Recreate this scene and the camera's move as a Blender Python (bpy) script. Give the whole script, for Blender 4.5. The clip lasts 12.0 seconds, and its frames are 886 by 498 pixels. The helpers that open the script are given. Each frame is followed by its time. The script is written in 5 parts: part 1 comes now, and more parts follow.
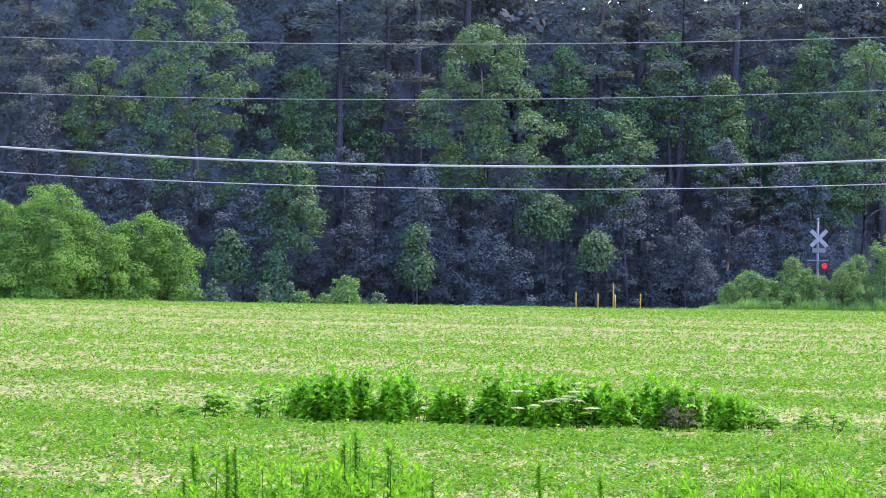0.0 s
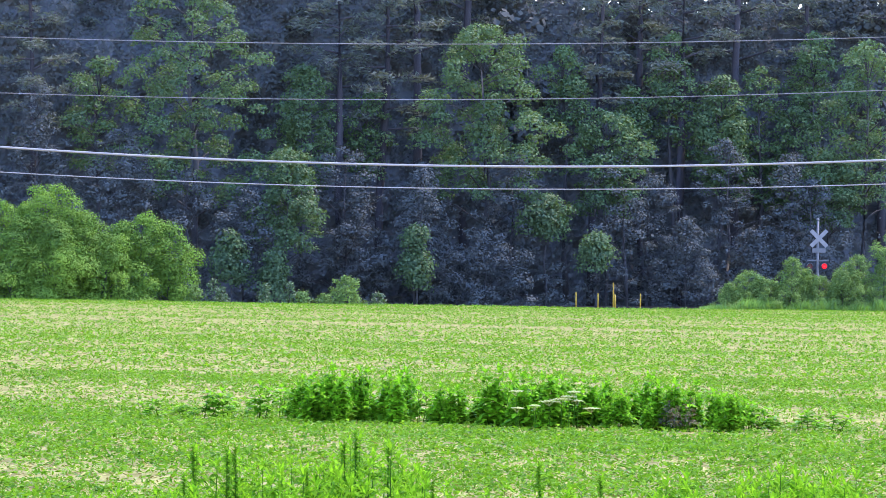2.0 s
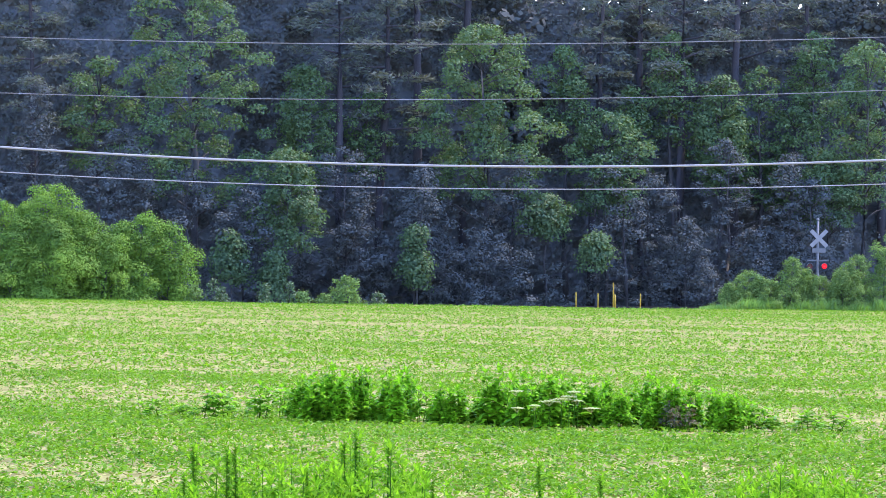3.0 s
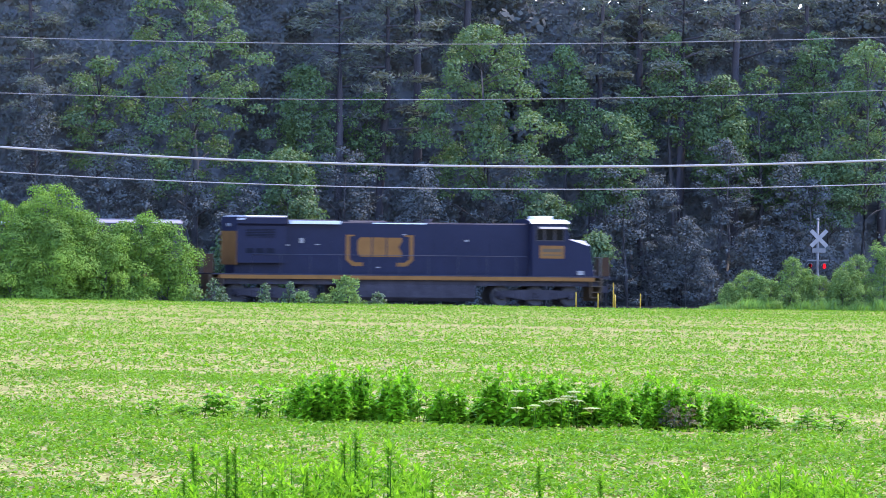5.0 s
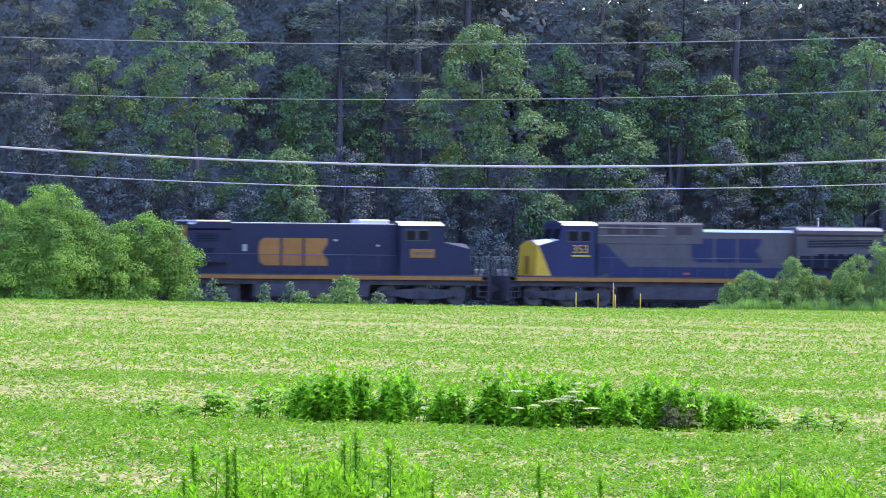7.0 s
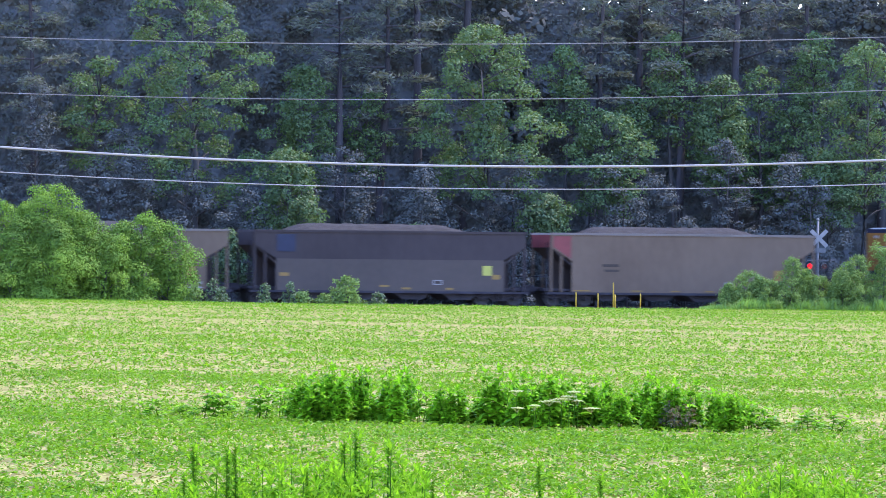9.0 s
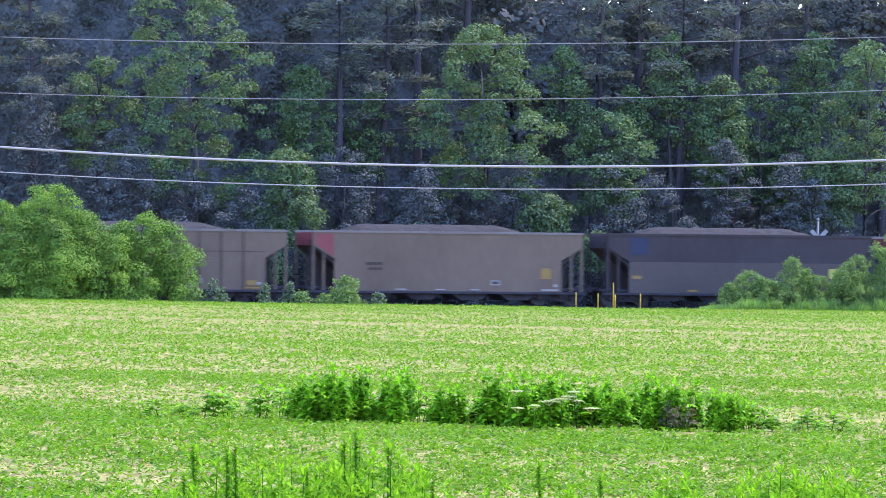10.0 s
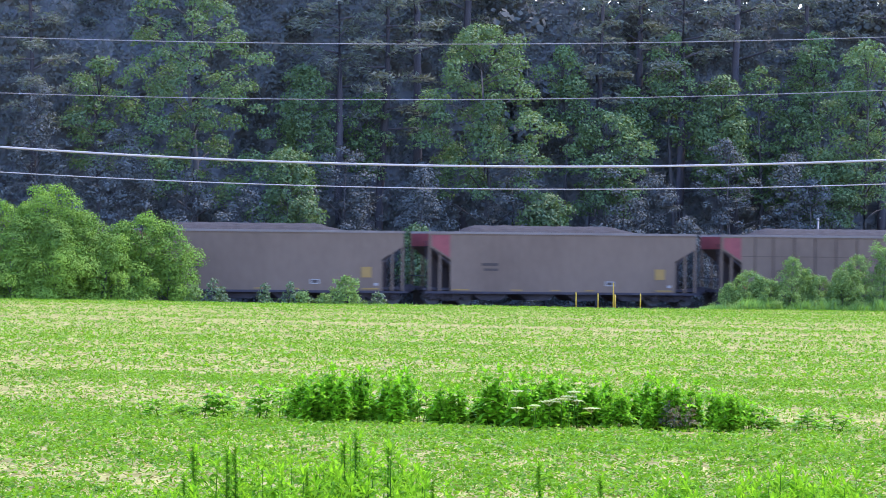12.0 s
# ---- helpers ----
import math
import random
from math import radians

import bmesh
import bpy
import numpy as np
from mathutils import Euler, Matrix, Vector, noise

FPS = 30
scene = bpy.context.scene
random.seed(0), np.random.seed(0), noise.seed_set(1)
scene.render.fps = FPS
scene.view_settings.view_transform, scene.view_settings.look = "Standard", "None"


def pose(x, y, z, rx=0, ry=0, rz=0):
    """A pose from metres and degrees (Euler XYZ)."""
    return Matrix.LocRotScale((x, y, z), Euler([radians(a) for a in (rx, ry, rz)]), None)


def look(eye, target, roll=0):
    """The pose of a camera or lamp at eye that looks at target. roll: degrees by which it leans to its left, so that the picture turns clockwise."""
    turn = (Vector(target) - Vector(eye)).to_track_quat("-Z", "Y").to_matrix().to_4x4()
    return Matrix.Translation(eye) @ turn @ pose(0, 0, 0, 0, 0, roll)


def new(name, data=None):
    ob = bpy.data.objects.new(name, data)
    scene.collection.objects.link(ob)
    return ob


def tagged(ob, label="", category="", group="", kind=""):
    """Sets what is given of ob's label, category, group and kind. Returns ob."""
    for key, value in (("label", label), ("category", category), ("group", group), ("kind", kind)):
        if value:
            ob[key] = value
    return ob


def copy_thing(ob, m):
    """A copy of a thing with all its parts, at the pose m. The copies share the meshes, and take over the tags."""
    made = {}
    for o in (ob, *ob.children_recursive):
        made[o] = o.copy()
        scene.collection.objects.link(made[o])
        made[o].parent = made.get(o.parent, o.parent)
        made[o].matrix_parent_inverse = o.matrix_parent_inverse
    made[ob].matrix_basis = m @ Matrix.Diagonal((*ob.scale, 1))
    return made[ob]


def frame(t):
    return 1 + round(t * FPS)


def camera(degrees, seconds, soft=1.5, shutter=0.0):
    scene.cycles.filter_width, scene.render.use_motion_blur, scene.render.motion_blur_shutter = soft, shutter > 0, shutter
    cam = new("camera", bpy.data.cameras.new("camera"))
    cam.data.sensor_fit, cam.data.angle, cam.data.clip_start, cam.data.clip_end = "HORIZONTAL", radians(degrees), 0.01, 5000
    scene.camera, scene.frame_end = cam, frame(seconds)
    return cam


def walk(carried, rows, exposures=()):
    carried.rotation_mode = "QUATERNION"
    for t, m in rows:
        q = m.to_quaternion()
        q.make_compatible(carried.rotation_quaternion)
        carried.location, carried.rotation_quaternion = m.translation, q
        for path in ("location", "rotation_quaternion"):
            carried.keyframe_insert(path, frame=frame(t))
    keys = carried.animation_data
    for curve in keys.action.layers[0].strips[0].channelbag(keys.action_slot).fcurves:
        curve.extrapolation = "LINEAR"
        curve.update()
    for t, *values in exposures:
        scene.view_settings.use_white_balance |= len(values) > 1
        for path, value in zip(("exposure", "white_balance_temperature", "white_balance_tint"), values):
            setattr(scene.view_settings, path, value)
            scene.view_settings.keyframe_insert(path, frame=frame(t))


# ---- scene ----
# camera: a long lens on a tripod, standing still at the field's near side
EYE = Vector((0, 0, 2.0))
cam = camera(7.475, 12.0, soft=0.88, shutter=0.35)
STAND = look(EYE, EYE + Vector((0, 12000, 31)), 0.54)
walk(cam, [(0.0, STAND), (12.0, STAND)], exposures=[(0.0, 2.25, 5200, 27), (12.0, 2.25, 5200, 27)])

# ---- daylight ----
SUN_ELEV, SUN_AZ = 60.0, 46.0          # azimuth in degrees clockwise from +y
world = bpy.data.worlds.new("sky")
scene.world = world
world.use_nodes = True
wn = world.node_tree.nodes
sky = wn.new("ShaderNodeTexSky")
sky.sky_type = "NISHITA"
sky.sun_disc = False
sky.sun_elevation = radians(SUN_ELEV)
sky.sun_rotation = radians(SUN_AZ)
sky.dust_density = 0.4
sky.air_density = 1.2
sky.ozone_density = 3.0
wn["Background"].inputs["Strength"].default_value = 0.15
world.node_tree.links.new(sky.outputs["Color"], wn["Background"].inputs["Color"])
sun_data = bpy.data.lights.new("sun", "SUN")
sun_data.energy, sun_data.angle, sun_data.color = 1.7, radians(0.53), (1.0, 0.80, 0.45)
sun = new("sun", sun_data)
TO_SUN = Vector((math.sin(radians(SUN_AZ)) * math.cos(radians(SUN_ELEV)), math.cos(radians(SUN_AZ)) * math.cos(radians(SUN_ELEV)), math.sin(radians(SUN_ELEV))))
sun.matrix_world = look(TO_SUN * 500, (0, 0, 0))

# ---- materials ----
def mat(name, color, rough=0.6, metal=0.0, var=0.25, scale=3.0, bump=0.0, color2=None, island=0.0, trans=0.0, spec=0.5, stretch=None, fine=8.0, through_tint=(1.5, 1.6, 0.6)):
    m = bpy.data.materials.new(name)
    m.use_nodes = True
    nt = m.node_tree
    n, l = nt.nodes, nt.links
    b = n["Principled BSDF"]
    b.inputs["Roughness"].default_value = rough
    b.inputs["Metallic"].default_value = metal
    b.inputs["Specular IOR Level"].default_value = spec
    tc = n.new("ShaderNodeTexCoord")
    src = tc.outputs["Object"]
    if stretch:
        mp = n.new("ShaderNodeMapping")
        mp.inputs["Scale"].default_value = stretch
        l.new(src, mp.inputs["Vector"])
        src = mp.outputs["Vector"]
    n1 = n.new("ShaderNodeTexNoise")
    n1.inputs["Scale"].default_value = scale
    n1.inputs["Detail"].default_value = 4
    n2 = n.new("ShaderNodeTexNoise")
    n2.inputs["Scale"].default_value = scale * fine
    n2.inputs["Detail"].default_value = 2
    l.new(src, n1.inputs["Vector"])
    l.new(src, n2.inputs["Vector"])
    add = n.new("ShaderNodeMath")
    add.operation = "MULTIPLY_ADD"
    l.new(n2.outputs["Fac"], add.inputs[0])
    add.inputs[1].default_value = 0.5
    l.new(n1.outputs["Fac"], add.inputs[2])
    fac = add.outputs[0]
    if island:
        g = n.new("ShaderNodeNewGeometry")
        a2 = n.new("ShaderNodeMath")
        a2.operation = "MULTIPLY_ADD"
        l.new(g.outputs["Random Per Island"], a2.inputs[0])
        a2.inputs[1].default_value = island
        l.new(fac, a2.inputs[2])
        fac = a2.outputs[0]
    ramp = n.new("ShaderNodeMapRange")
    ramp.inputs["From Min"].default_value = 0.45
    ramp.inputs["From Max"].default_value = 1.05 + island
    l.new(fac, ramp.inputs["Value"])
    mix = n.new("ShaderNodeMix")
    mix.data_type = "RGBA"
    c2 = color2 or tuple(min(1, c * (1 + var)) for c in color)
    c1 = color if color2 else tuple(c * (1 - var) for c in color)
    mix.inputs["A"].default_value = (*c1, 1)
    mix.inputs["B"].default_value = (*c2, 1)
    l.new(ramp.outputs["Result"], mix.inputs["Factor"])
    l.new(mix.outputs["Result"], b.inputs["Base Color"])
    if bump:
        bp = n.new("ShaderNodeBump")
        bp.inputs["Strength"].default_value = bump
        bp.inputs["Distance"].default_value = 0.03
        l.new(fac, bp.inputs["Height"])
        l.new(bp.outputs["Normal"], b.inputs["Normal"])
    if trans:
        t = n.new("ShaderNodeBsdfTranslucent")
        gain = n.new("ShaderNodeMix")
        gain.data_type = "RGBA"
        gain.blend_type = "MULTIPLY"
        gain.inputs["Factor"].default_value = 1.0
        gain.inputs["B"].default_value = (*through_tint, 1)
        l.new(mix.outputs["Result"], gain.inputs["A"])
        l.new(gain.outputs["Result"], t.inputs["Color"])
        ms = n.new("ShaderNodeMixShader")
        ms.inputs["Fac"].default_value = trans
        l.new(b.outputs["BSDF"], ms.inputs[1])
        l.new(t.outputs["BSDF"], ms.inputs[2])
        l.new(ms.outputs["Shader"], n["Material Output"].inputs["Surface"])
    return m


def glow(name, color, strength):
    m = mat(name, color, 0.3)
    b = m.node_tree.nodes["Principled BSDF"]
    b.inputs["Emission Color"].default_value = (*color, 1)
    b.inputs["Emission Strength"].default_value = strength
    return m


M_SOIL = mat("straw_soil", (0.108, 0.092, 0.029), 0.95, 0, 0.3, 4.0, 0.5, (0.340, 0.302, 0.096), fine=3.2, stretch=(1, 0.13, 1), spec=0.01)
M_STRAW = mat("straw", (0.13, 0.112, 0.030), 0.9, 0, 0.3, 4, 0, (0.46, 0.415, 0.115), island=0.9, spec=0.05)
M_SOY = mat("soy_leaf", (0.028, 0.088, 0.002), 0.7, 0, 0.3, 0.5, 0, (0.190, 0.330, 0.006), island=0.8, trans=0.34, spec=0.10)
M_WEED = mat("weed_leaf", (0.024, 0.085, 0.003), 0.6, 0, 0.3, 2, 0, (0.34, 0.62, 0.003), island=0.9, trans=0.30, spec=0.05, through_tint=(1.35, 1.6, 0.5))
M_TALLWEED = mat("tall_weed_leaf", (0.046, 0.122, 0.003), 0.65, 0, 0.3, 2, 0, (0.275, 0.480, 0.005), island=0.8, trans=0.36, spec=0.02)
M_SPIRE = mat("spire_leaf", (0.050, 0.125, 0.006), 0.7, 0, 0.3, 3, 0, (0.16, 0.31, 0.010), island=0.6, trans=0.38, spec=0.01)
M_WSTEM = mat("weed_stem", (0.055, 0.120, 0.008), 0.85, 0, 0.3, 6, spec=0.01)
M_DRY = mat("dry_weed_leaf", (0.085, 0.072, 0.036), 0.8, 0, 0.3, 3, 0, (0.15, 0.130, 0.070), island=0.5, trans=0.2, spec=0.1)
M_UMBEL = mat("umbel_flower", (0.40, 0.40, 0.11), 0.7, 0, 0.2, 20)
M_BUSH = mat("bush_leaf", (0.050, 0.098, 0.022), 0.7, 0, 0.3, 0.4, 0, (0.245, 0.375, 0.038), island=0.12, trans=0.16, spec=0.1)
M_BUSH2 = mat("shrub_leaf", (0.066, 0.104, 0.034), 0.6, 0, 0.3, 0.6, 0, (0.235, 0.340, 0.085), island=0.4, trans=0.30, spec=0.12)
M_SAPL = mat("grey_sapling_leaf", (0.060, 0.098, 0.040), 0.55, 0, 0.3, 0.8, 0, (0.105, 0.155, 0.065), island=0.4, trans=0.3)
M_LEAF = mat("tree_leaf", (0.074, 0.102, 0.062), 0.6, 0, 0.3, 0.25, 0, (0.150, 0.212, 0.076), island=0.35, trans=0.26, spec=0.12, through_tint=(1.4, 1.6, 0.6))
# greyed copy of the tree leaf: shade and haze are in its colour
M_LEAF_HAZE = mat("haze_grey_tree_leaf", (0.094, 0.094, 0.090), 0.85, 0, 0.3, 0.3, 0, (0.120, 0.126, 0.114), island=0.12, trans=0.12, spec=0.03, through_tint=(1.1, 1.2, 0.9))
# leaf sheet between the trees: grey stands in for hazy shade
M_SHADE = mat("haze_grey_leaf_mass", (0.100, 0.095, 0.094), 0.95, 0, 0.3, 0.6, 0.8, (0.132, 0.129, 0.120), spec=0.03, fine=7)
M_NEEDLE = mat("pine_needle", (0.108, 0.112, 0.094), 0.75, 0, 0.3, 0.3, 0, (0.158, 0.164, 0.122), island=0.2, trans=0.24, spec=0.1, through_tint=(1.2, 1.35, 0.8))
M_BARK = mat("bark", (0.046, 0.040, 0.040), 0.9, 0, 0.4, 5, 0.8, (0.078, 0.068, 0.065), stretch=(1, 1, 0.25))
M_PBARK = mat("pine_bark", (0.038, 0.031, 0.034), 0.9, 0, 0.4, 4, 0.8, (0.062, 0.050, 0.053), stretch=(1, 1, 0.3))
M_GRASS = mat("rank_grass", (0.10, 0.20, 0.03), 0.6, 0, 0.3, 0.6, 0, (0.22, 0.34, 0.08), island=0.5, trans=0.35)
M_LITTER = mat("leaf_litter", (0.045, 0.045, 0.03), 0.95, 0, 0.4, 0.6, 0.5)
M_BALLAST = mat("ballast", (0.05, 0.045, 0.045), 0.95, 0, 0.4, 6, 1.0)
M_RAIL = mat("rail_steel", (0.05, 0.035, 0.03), 0.8, 0, 0.3, 4, spec=0.2)
M_TIE = mat("tie_wood", (0.06, 0.045, 0.035), 0.9, 0, 0.4, 5)
M_WIRE = mat("wire_aluminium", (0.24, 0.212, 0.205), 0.6, 0.1, 0.12, 1.5, spec=0.2)
M_CABLE = mat("cable_sheath", (0.34, 0.30, 0.285), 0.6, 0.0, 0.12, 1.5, spec=0.2)
M_POLE = mat("pole_wood", (0.13, 0.09, 0.06), 0.9, 0, 0.35, 3, 0.5, stretch=(1, 1, 0.15))
M_YPOST = mat("yellow_post_paint", (0.46, 0.28, 0.012), 0.6, 0, 0.3, 14)
M_MAST = mat("galvanised_mast", (0.17, 0.155, 0.145), 0.6, 0.1, 0.15, 5, spec=0.3)
M_WHITE = mat("white_sheeting", (0.29, 0.255, 0.235), 0.6, 0, 0.12, 5, spec=0.2)
M_BLACK = mat("black_paint", (0.012, 0.012, 0.014), 0.6, 0, 0.3, 5)
M_LENSOFF = mat("unlit_red_lens", (0.10, 0.006, 0.008), 0.25, 0, 0.1, 9)
M_LENSON = glow("lit_red_lens", (0.85, 0.006, 0.008), 0.36)
M_BLUE = mat("loco_blue", (0.0108, 0.0104, 0.0255), 0.6, 0, 0.3, 0.9, 0, (0.0160, 0.0152, 0.035), fine=6, spec=0.2)
M_BLUE2 = mat("faded_blue", (0.0140, 0.0142, 0.041), 0.65, 0, 0.3, 0.9, 0, (0.0205, 0.0208, 0.053), fine=6, spec=0.2)
M_GREY = mat("loco_grey", (0.054, 0.044, 0.043), 0.7, 0, 0.25, 0.9, 0, (0.078, 0.064, 0.063), fine=6, spec=0.2)
M_YEL = mat("loco_yellow", (0.34, 0.20, 0.012), 0.55, 0, 0.2, 1.5, 0, (0.45, 0.27, 0.02), spec=0.2)
M_GOLD = mat("loco_gold", (0.175, 0.075, 0.015), 0.6, 0, 0.2, 1.5, 0, (0.24, 0.105, 0.022), spec=0.2)
# roof grey with the sunlight on the tops put into the colour
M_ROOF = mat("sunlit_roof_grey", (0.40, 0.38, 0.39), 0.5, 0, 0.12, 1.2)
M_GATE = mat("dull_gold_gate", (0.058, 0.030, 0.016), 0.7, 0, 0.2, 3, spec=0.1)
# taupe and white for roofs and strips, paler to stand for sunlight
M_ROOFD = mat("sunlit_roof_taupe", (0.22, 0.19, 0.20), 0.7, 0, 0.15, 1.2, spec=0.2)
M_CABROOF = mat("sunlit_roof_white", (0.66, 0.64, 0.64), 0.45, 0, 0.06, 2)
M_UNDER = mat("underframe_grime", (0.050, 0.042, 0.048), 0.9, 0, 0.4, 1.5, 0.3, spec=0.15)
M_TANK = mat("dusty_tank", (0.054, 0.046, 0.050), 0.85, 0, 0.4, 1.2, 0.2, spec=0.15)
M_WHEEL = mat("wheel_steel", (0.05, 0.043, 0.045), 0.75, 0.1, 0.3, 3)
M_GRILLE = mat("dark_grille", (0.012, 0.012, 0.018), 0.8, 0, 0.3, 4, spec=0.1)
M_REDGR = mat("rusty_grille", (0.024, 0.012, 0.013), 0.8, 0, 0.3, 3)
M_GLASS = mat("cab_glass", (0.004, 0.005, 0.006), 0.15, 0, 0.2, 1, 0, spec=0.06)
M_HRAIL = mat("handrail_paint", (0.040, 0.038, 0.048), 0.5, 0, 0.1, 4, spec=0.3)
M_HOP = mat("hopper_grey", (0.122, 0.081, 0.056), 0.8, 0, 0.3, 0.35, 0.1, (0.178, 0.120, 0.083), fine=9, spec=0.15, stretch=(1, 1, 0.5))
M_HOPD = mat("hopper_brown", (0.042, 0.031, 0.031), 0.75, 0, 0.3, 0.35, 0.1, (0.066, 0.049, 0.048), fine=9, spec=0.15, stretch=(1, 1, 0.5))
M_HOPL = mat("hopper_lower_brown", (0.056, 0.038, 0.030), 0.75, 0, 0.3, 0.35, 0.1, (0.084, 0.057, 0.045), fine=9)
# rim colour with sunlight put in, paler than the car sides
M_HRIM = mat("hopper_sunlit_chord", (0.165, 0.125, 0.105), 0.7, 0, 0.2, 1)
M_RED = mat("hopper_red", (0.150, 0.024, 0.024), 0.6, 0, 0.25, 1.2, 0, (0.215, 0.038, 0.036))
M_COAL = mat("coal", (0.016, 0.014, 0.015), 0.8, 0, 0.4, 3, 1.0, (0.034, 0.030, 0.031), fine=5, spec=0.15)
M_GOLDD = mat("dull_gold", (0.085, 0.048, 0.016), 0.6, 0, 0.2, 4)
M_STEN = mat("stencil_dark", (0.070, 0.052, 0.042), 0.8, 0, 0.2, 5, spec=0.1)
M_RIB = mat("hopper_rib", (0.108, 0.073, 0.053), 0.8, 0, 0.2, 2, spec=0.1)
M_REFY = mat("reflector_yellow", (0.24, 0.13, 0.02), 0.5, 0, 0.1, 5)
M_LIME = mat("lime_placard", (0.40, 0.36, 0.055), 0.5, 0, 0.08, 4)
M_LBLUE = mat("blue_patch", (0.010, 0.011, 0.036), 0.6, 0, 0.2, 3)

# ---- mesh helpers ----
def mesh_of(bm, name, material, smooth=False):
    me = bpy.data.meshes.new(name)
    bm.normal_update()
    bm.to_mesh(me)
    bm.free()
    me.materials.append(material)
    if smooth:
        me.shade_smooth()
    return me


def part(name, bm, material, parent, label="", smooth=False):
    ob = new(name, bm if isinstance(bm, bpy.types.Mesh) else mesh_of(bm, name, material, smooth))
    ob.parent = parent
    return tagged(ob, label)


def thing(name, label, category, group="", kind=""):
    return tagged(new(name), label, category, group, kind)


def box(bm, x0, x1, y0, y1, z0, z1):
    v = [bm.verts.new(p) for p in ((x0, y0, z0), (x1, y0, z0), (x1, y1, z0), (x0, y1, z0), (x0, y0, z1), (x1, y0, z1), (x1, y1, z1), (x0, y1, z1))]
    for f in ((3, 2, 1, 0), (4, 5, 6, 7), (0, 1, 5, 4), (1, 2, 6, 5), (2, 3, 7, 6), (3, 0, 4, 7)):
        bm.faces.new([v[i] for i in f])
    return bm


def boxes(*rows):
    bm = bmesh.new()
    for r in rows:
        box(bm, *r)
    return bm


def prism(bm, pts, a, b, axis="y"):
    """A polygon drawn out between a and b; pts are (x, z) for axis y and (y, z) for axis x."""
    def at(p, q):
        return (p[0], q, p[1]) if axis == "y" else (q, p[0], p[1])
    lo = [bm.verts.new(at(p, a)) for p in pts]
    hi = [bm.verts.new(at(p, b)) for p in pts]
    n = len(pts)
    for i in range(n):
        bm.faces.new((lo[i], lo[(i + 1) % n], hi[(i + 1) % n], hi[i]))
    bm.faces.new(lo[::-1])
    bm.faces.new(hi)
    bmesh.ops.recalc_face_normals(bm, faces=bm.faces)
    return bm


def tube(bm, pts, radii, n=6):
    """A tapered tube through pts."""
    rings = []
    for i, p in enumerate(pts):
        p = Vector(p)
        d = Vector(pts[min(i + 1, len(pts) - 1)]) - Vector(pts[max(i - 1, 0)])
        q = d.to_track_quat("Z", "Y")
        rings.append([bm.verts.new(p + q @ Vector((math.cos(k * math.tau / n) * radii[i], math.sin(k * math.tau / n) * radii[i], 0))) for k in range(n)])
    for r0, r1 in zip(rings, rings[1:]):
        for k in range(n):
            bm.faces.new((r0[k], r0[(k + 1) % n], r1[(k + 1) % n], r1[k]))
    bm.faces.new(rings[0][::-1])
    bm.faces.new(rings[-1])
    return bm


def quads_mesh(name, quads, material):
    """A mesh of separate quads, an array n x 4 x 3."""
    n = len(quads)
    me = bpy.data.meshes.new(name)
    me.vertices.add(n * 4)
    me.vertices.foreach_set("co", np.asarray(quads, dtype=np.float32).ravel())
    me.loops.add(n * 4)
    me.loops.foreach_set("vertex_index", np.arange(n * 4, dtype=np.int32))
    me.polygons.add(n)
    me.polygons.foreach_set("loop_start", np.arange(0, n * 4, 4, dtype=np.int32))
    me.update(calc_edges=True)
    me.validate()
    me.materials.append(material)
    return me


def leaf_quads(c, size, rng, aspect=0.6, up=0.5, droop=0.2, out=None, tilt=0.5, ruffle=0.7, lift=0.45):
    """Leaf-shaped quads (a stalk end, two sides, a tip) at the points c, facing mostly up."""
    n = len(c)
    d = rng.normal(size=(n, 3))
    d[:, 2] = d[:, 2] * tilt - droop
    d /= np.linalg.norm(d, axis=1, keepdims=True)
    nor = rng.normal(size=(n, 3))
    nor[:, 2] = np.abs(nor[:, 2]) + up
    if out is not None:
        nor = out * 0.9 + rng.normal(size=(n, 3)) * ruffle + np.array([[0, 0, lift]])
        nor /= np.linalg.norm(nor, axis=1, keepdims=True)
        d = d - nor * np.sum(d * nor, axis=1, keepdims=True)
        d /= np.linalg.norm(d, axis=1, keepdims=True) + 1e-9
    s = np.cross(d, nor)
    s /= np.linalg.norm(s, axis=1, keepdims=True) + 1e-9
    size = np.asarray(size).reshape(-1, 1) * rng.uniform(0.7, 1.3, (n, 1))
    a = c - d * size * 0.5
    b = c + d * size * 0.5
    m = c + d * size * 0.05
    w = s * size * aspect * 0.5
    return np.stack([a, m + w, b, m - w], axis=1)


# ---- the lie of the land ----
PSI = radians(18)                       # the track's bearing off the x axis
TRACK = Vector((0, 353, 0))
ALONG = Vector((math.cos(PSI), math.sin(PSI), 0))
ACROSS = Vector((-math.sin(PSI), math.cos(PSI), 0))


def on_track(s, w=0.0, z=0.0):
    return TRACK + ALONG * s + ACROSS * w + Vector((0, 0, z))


def track_w(x, y):
    """How far a place lies beyond the track's middle."""
    return (np.asarray(x) - TRACK.x) * ACROSS.x + (np.asarray(y) - TRACK.y) * ACROSS.y


def sstep(a, b, v):
    t = np.clip((np.asarray(v, dtype=float) - a) / (b - a), 0, 1)
    return t * t * (3 - 2 * t)


FIELD_EDGE = -9.0


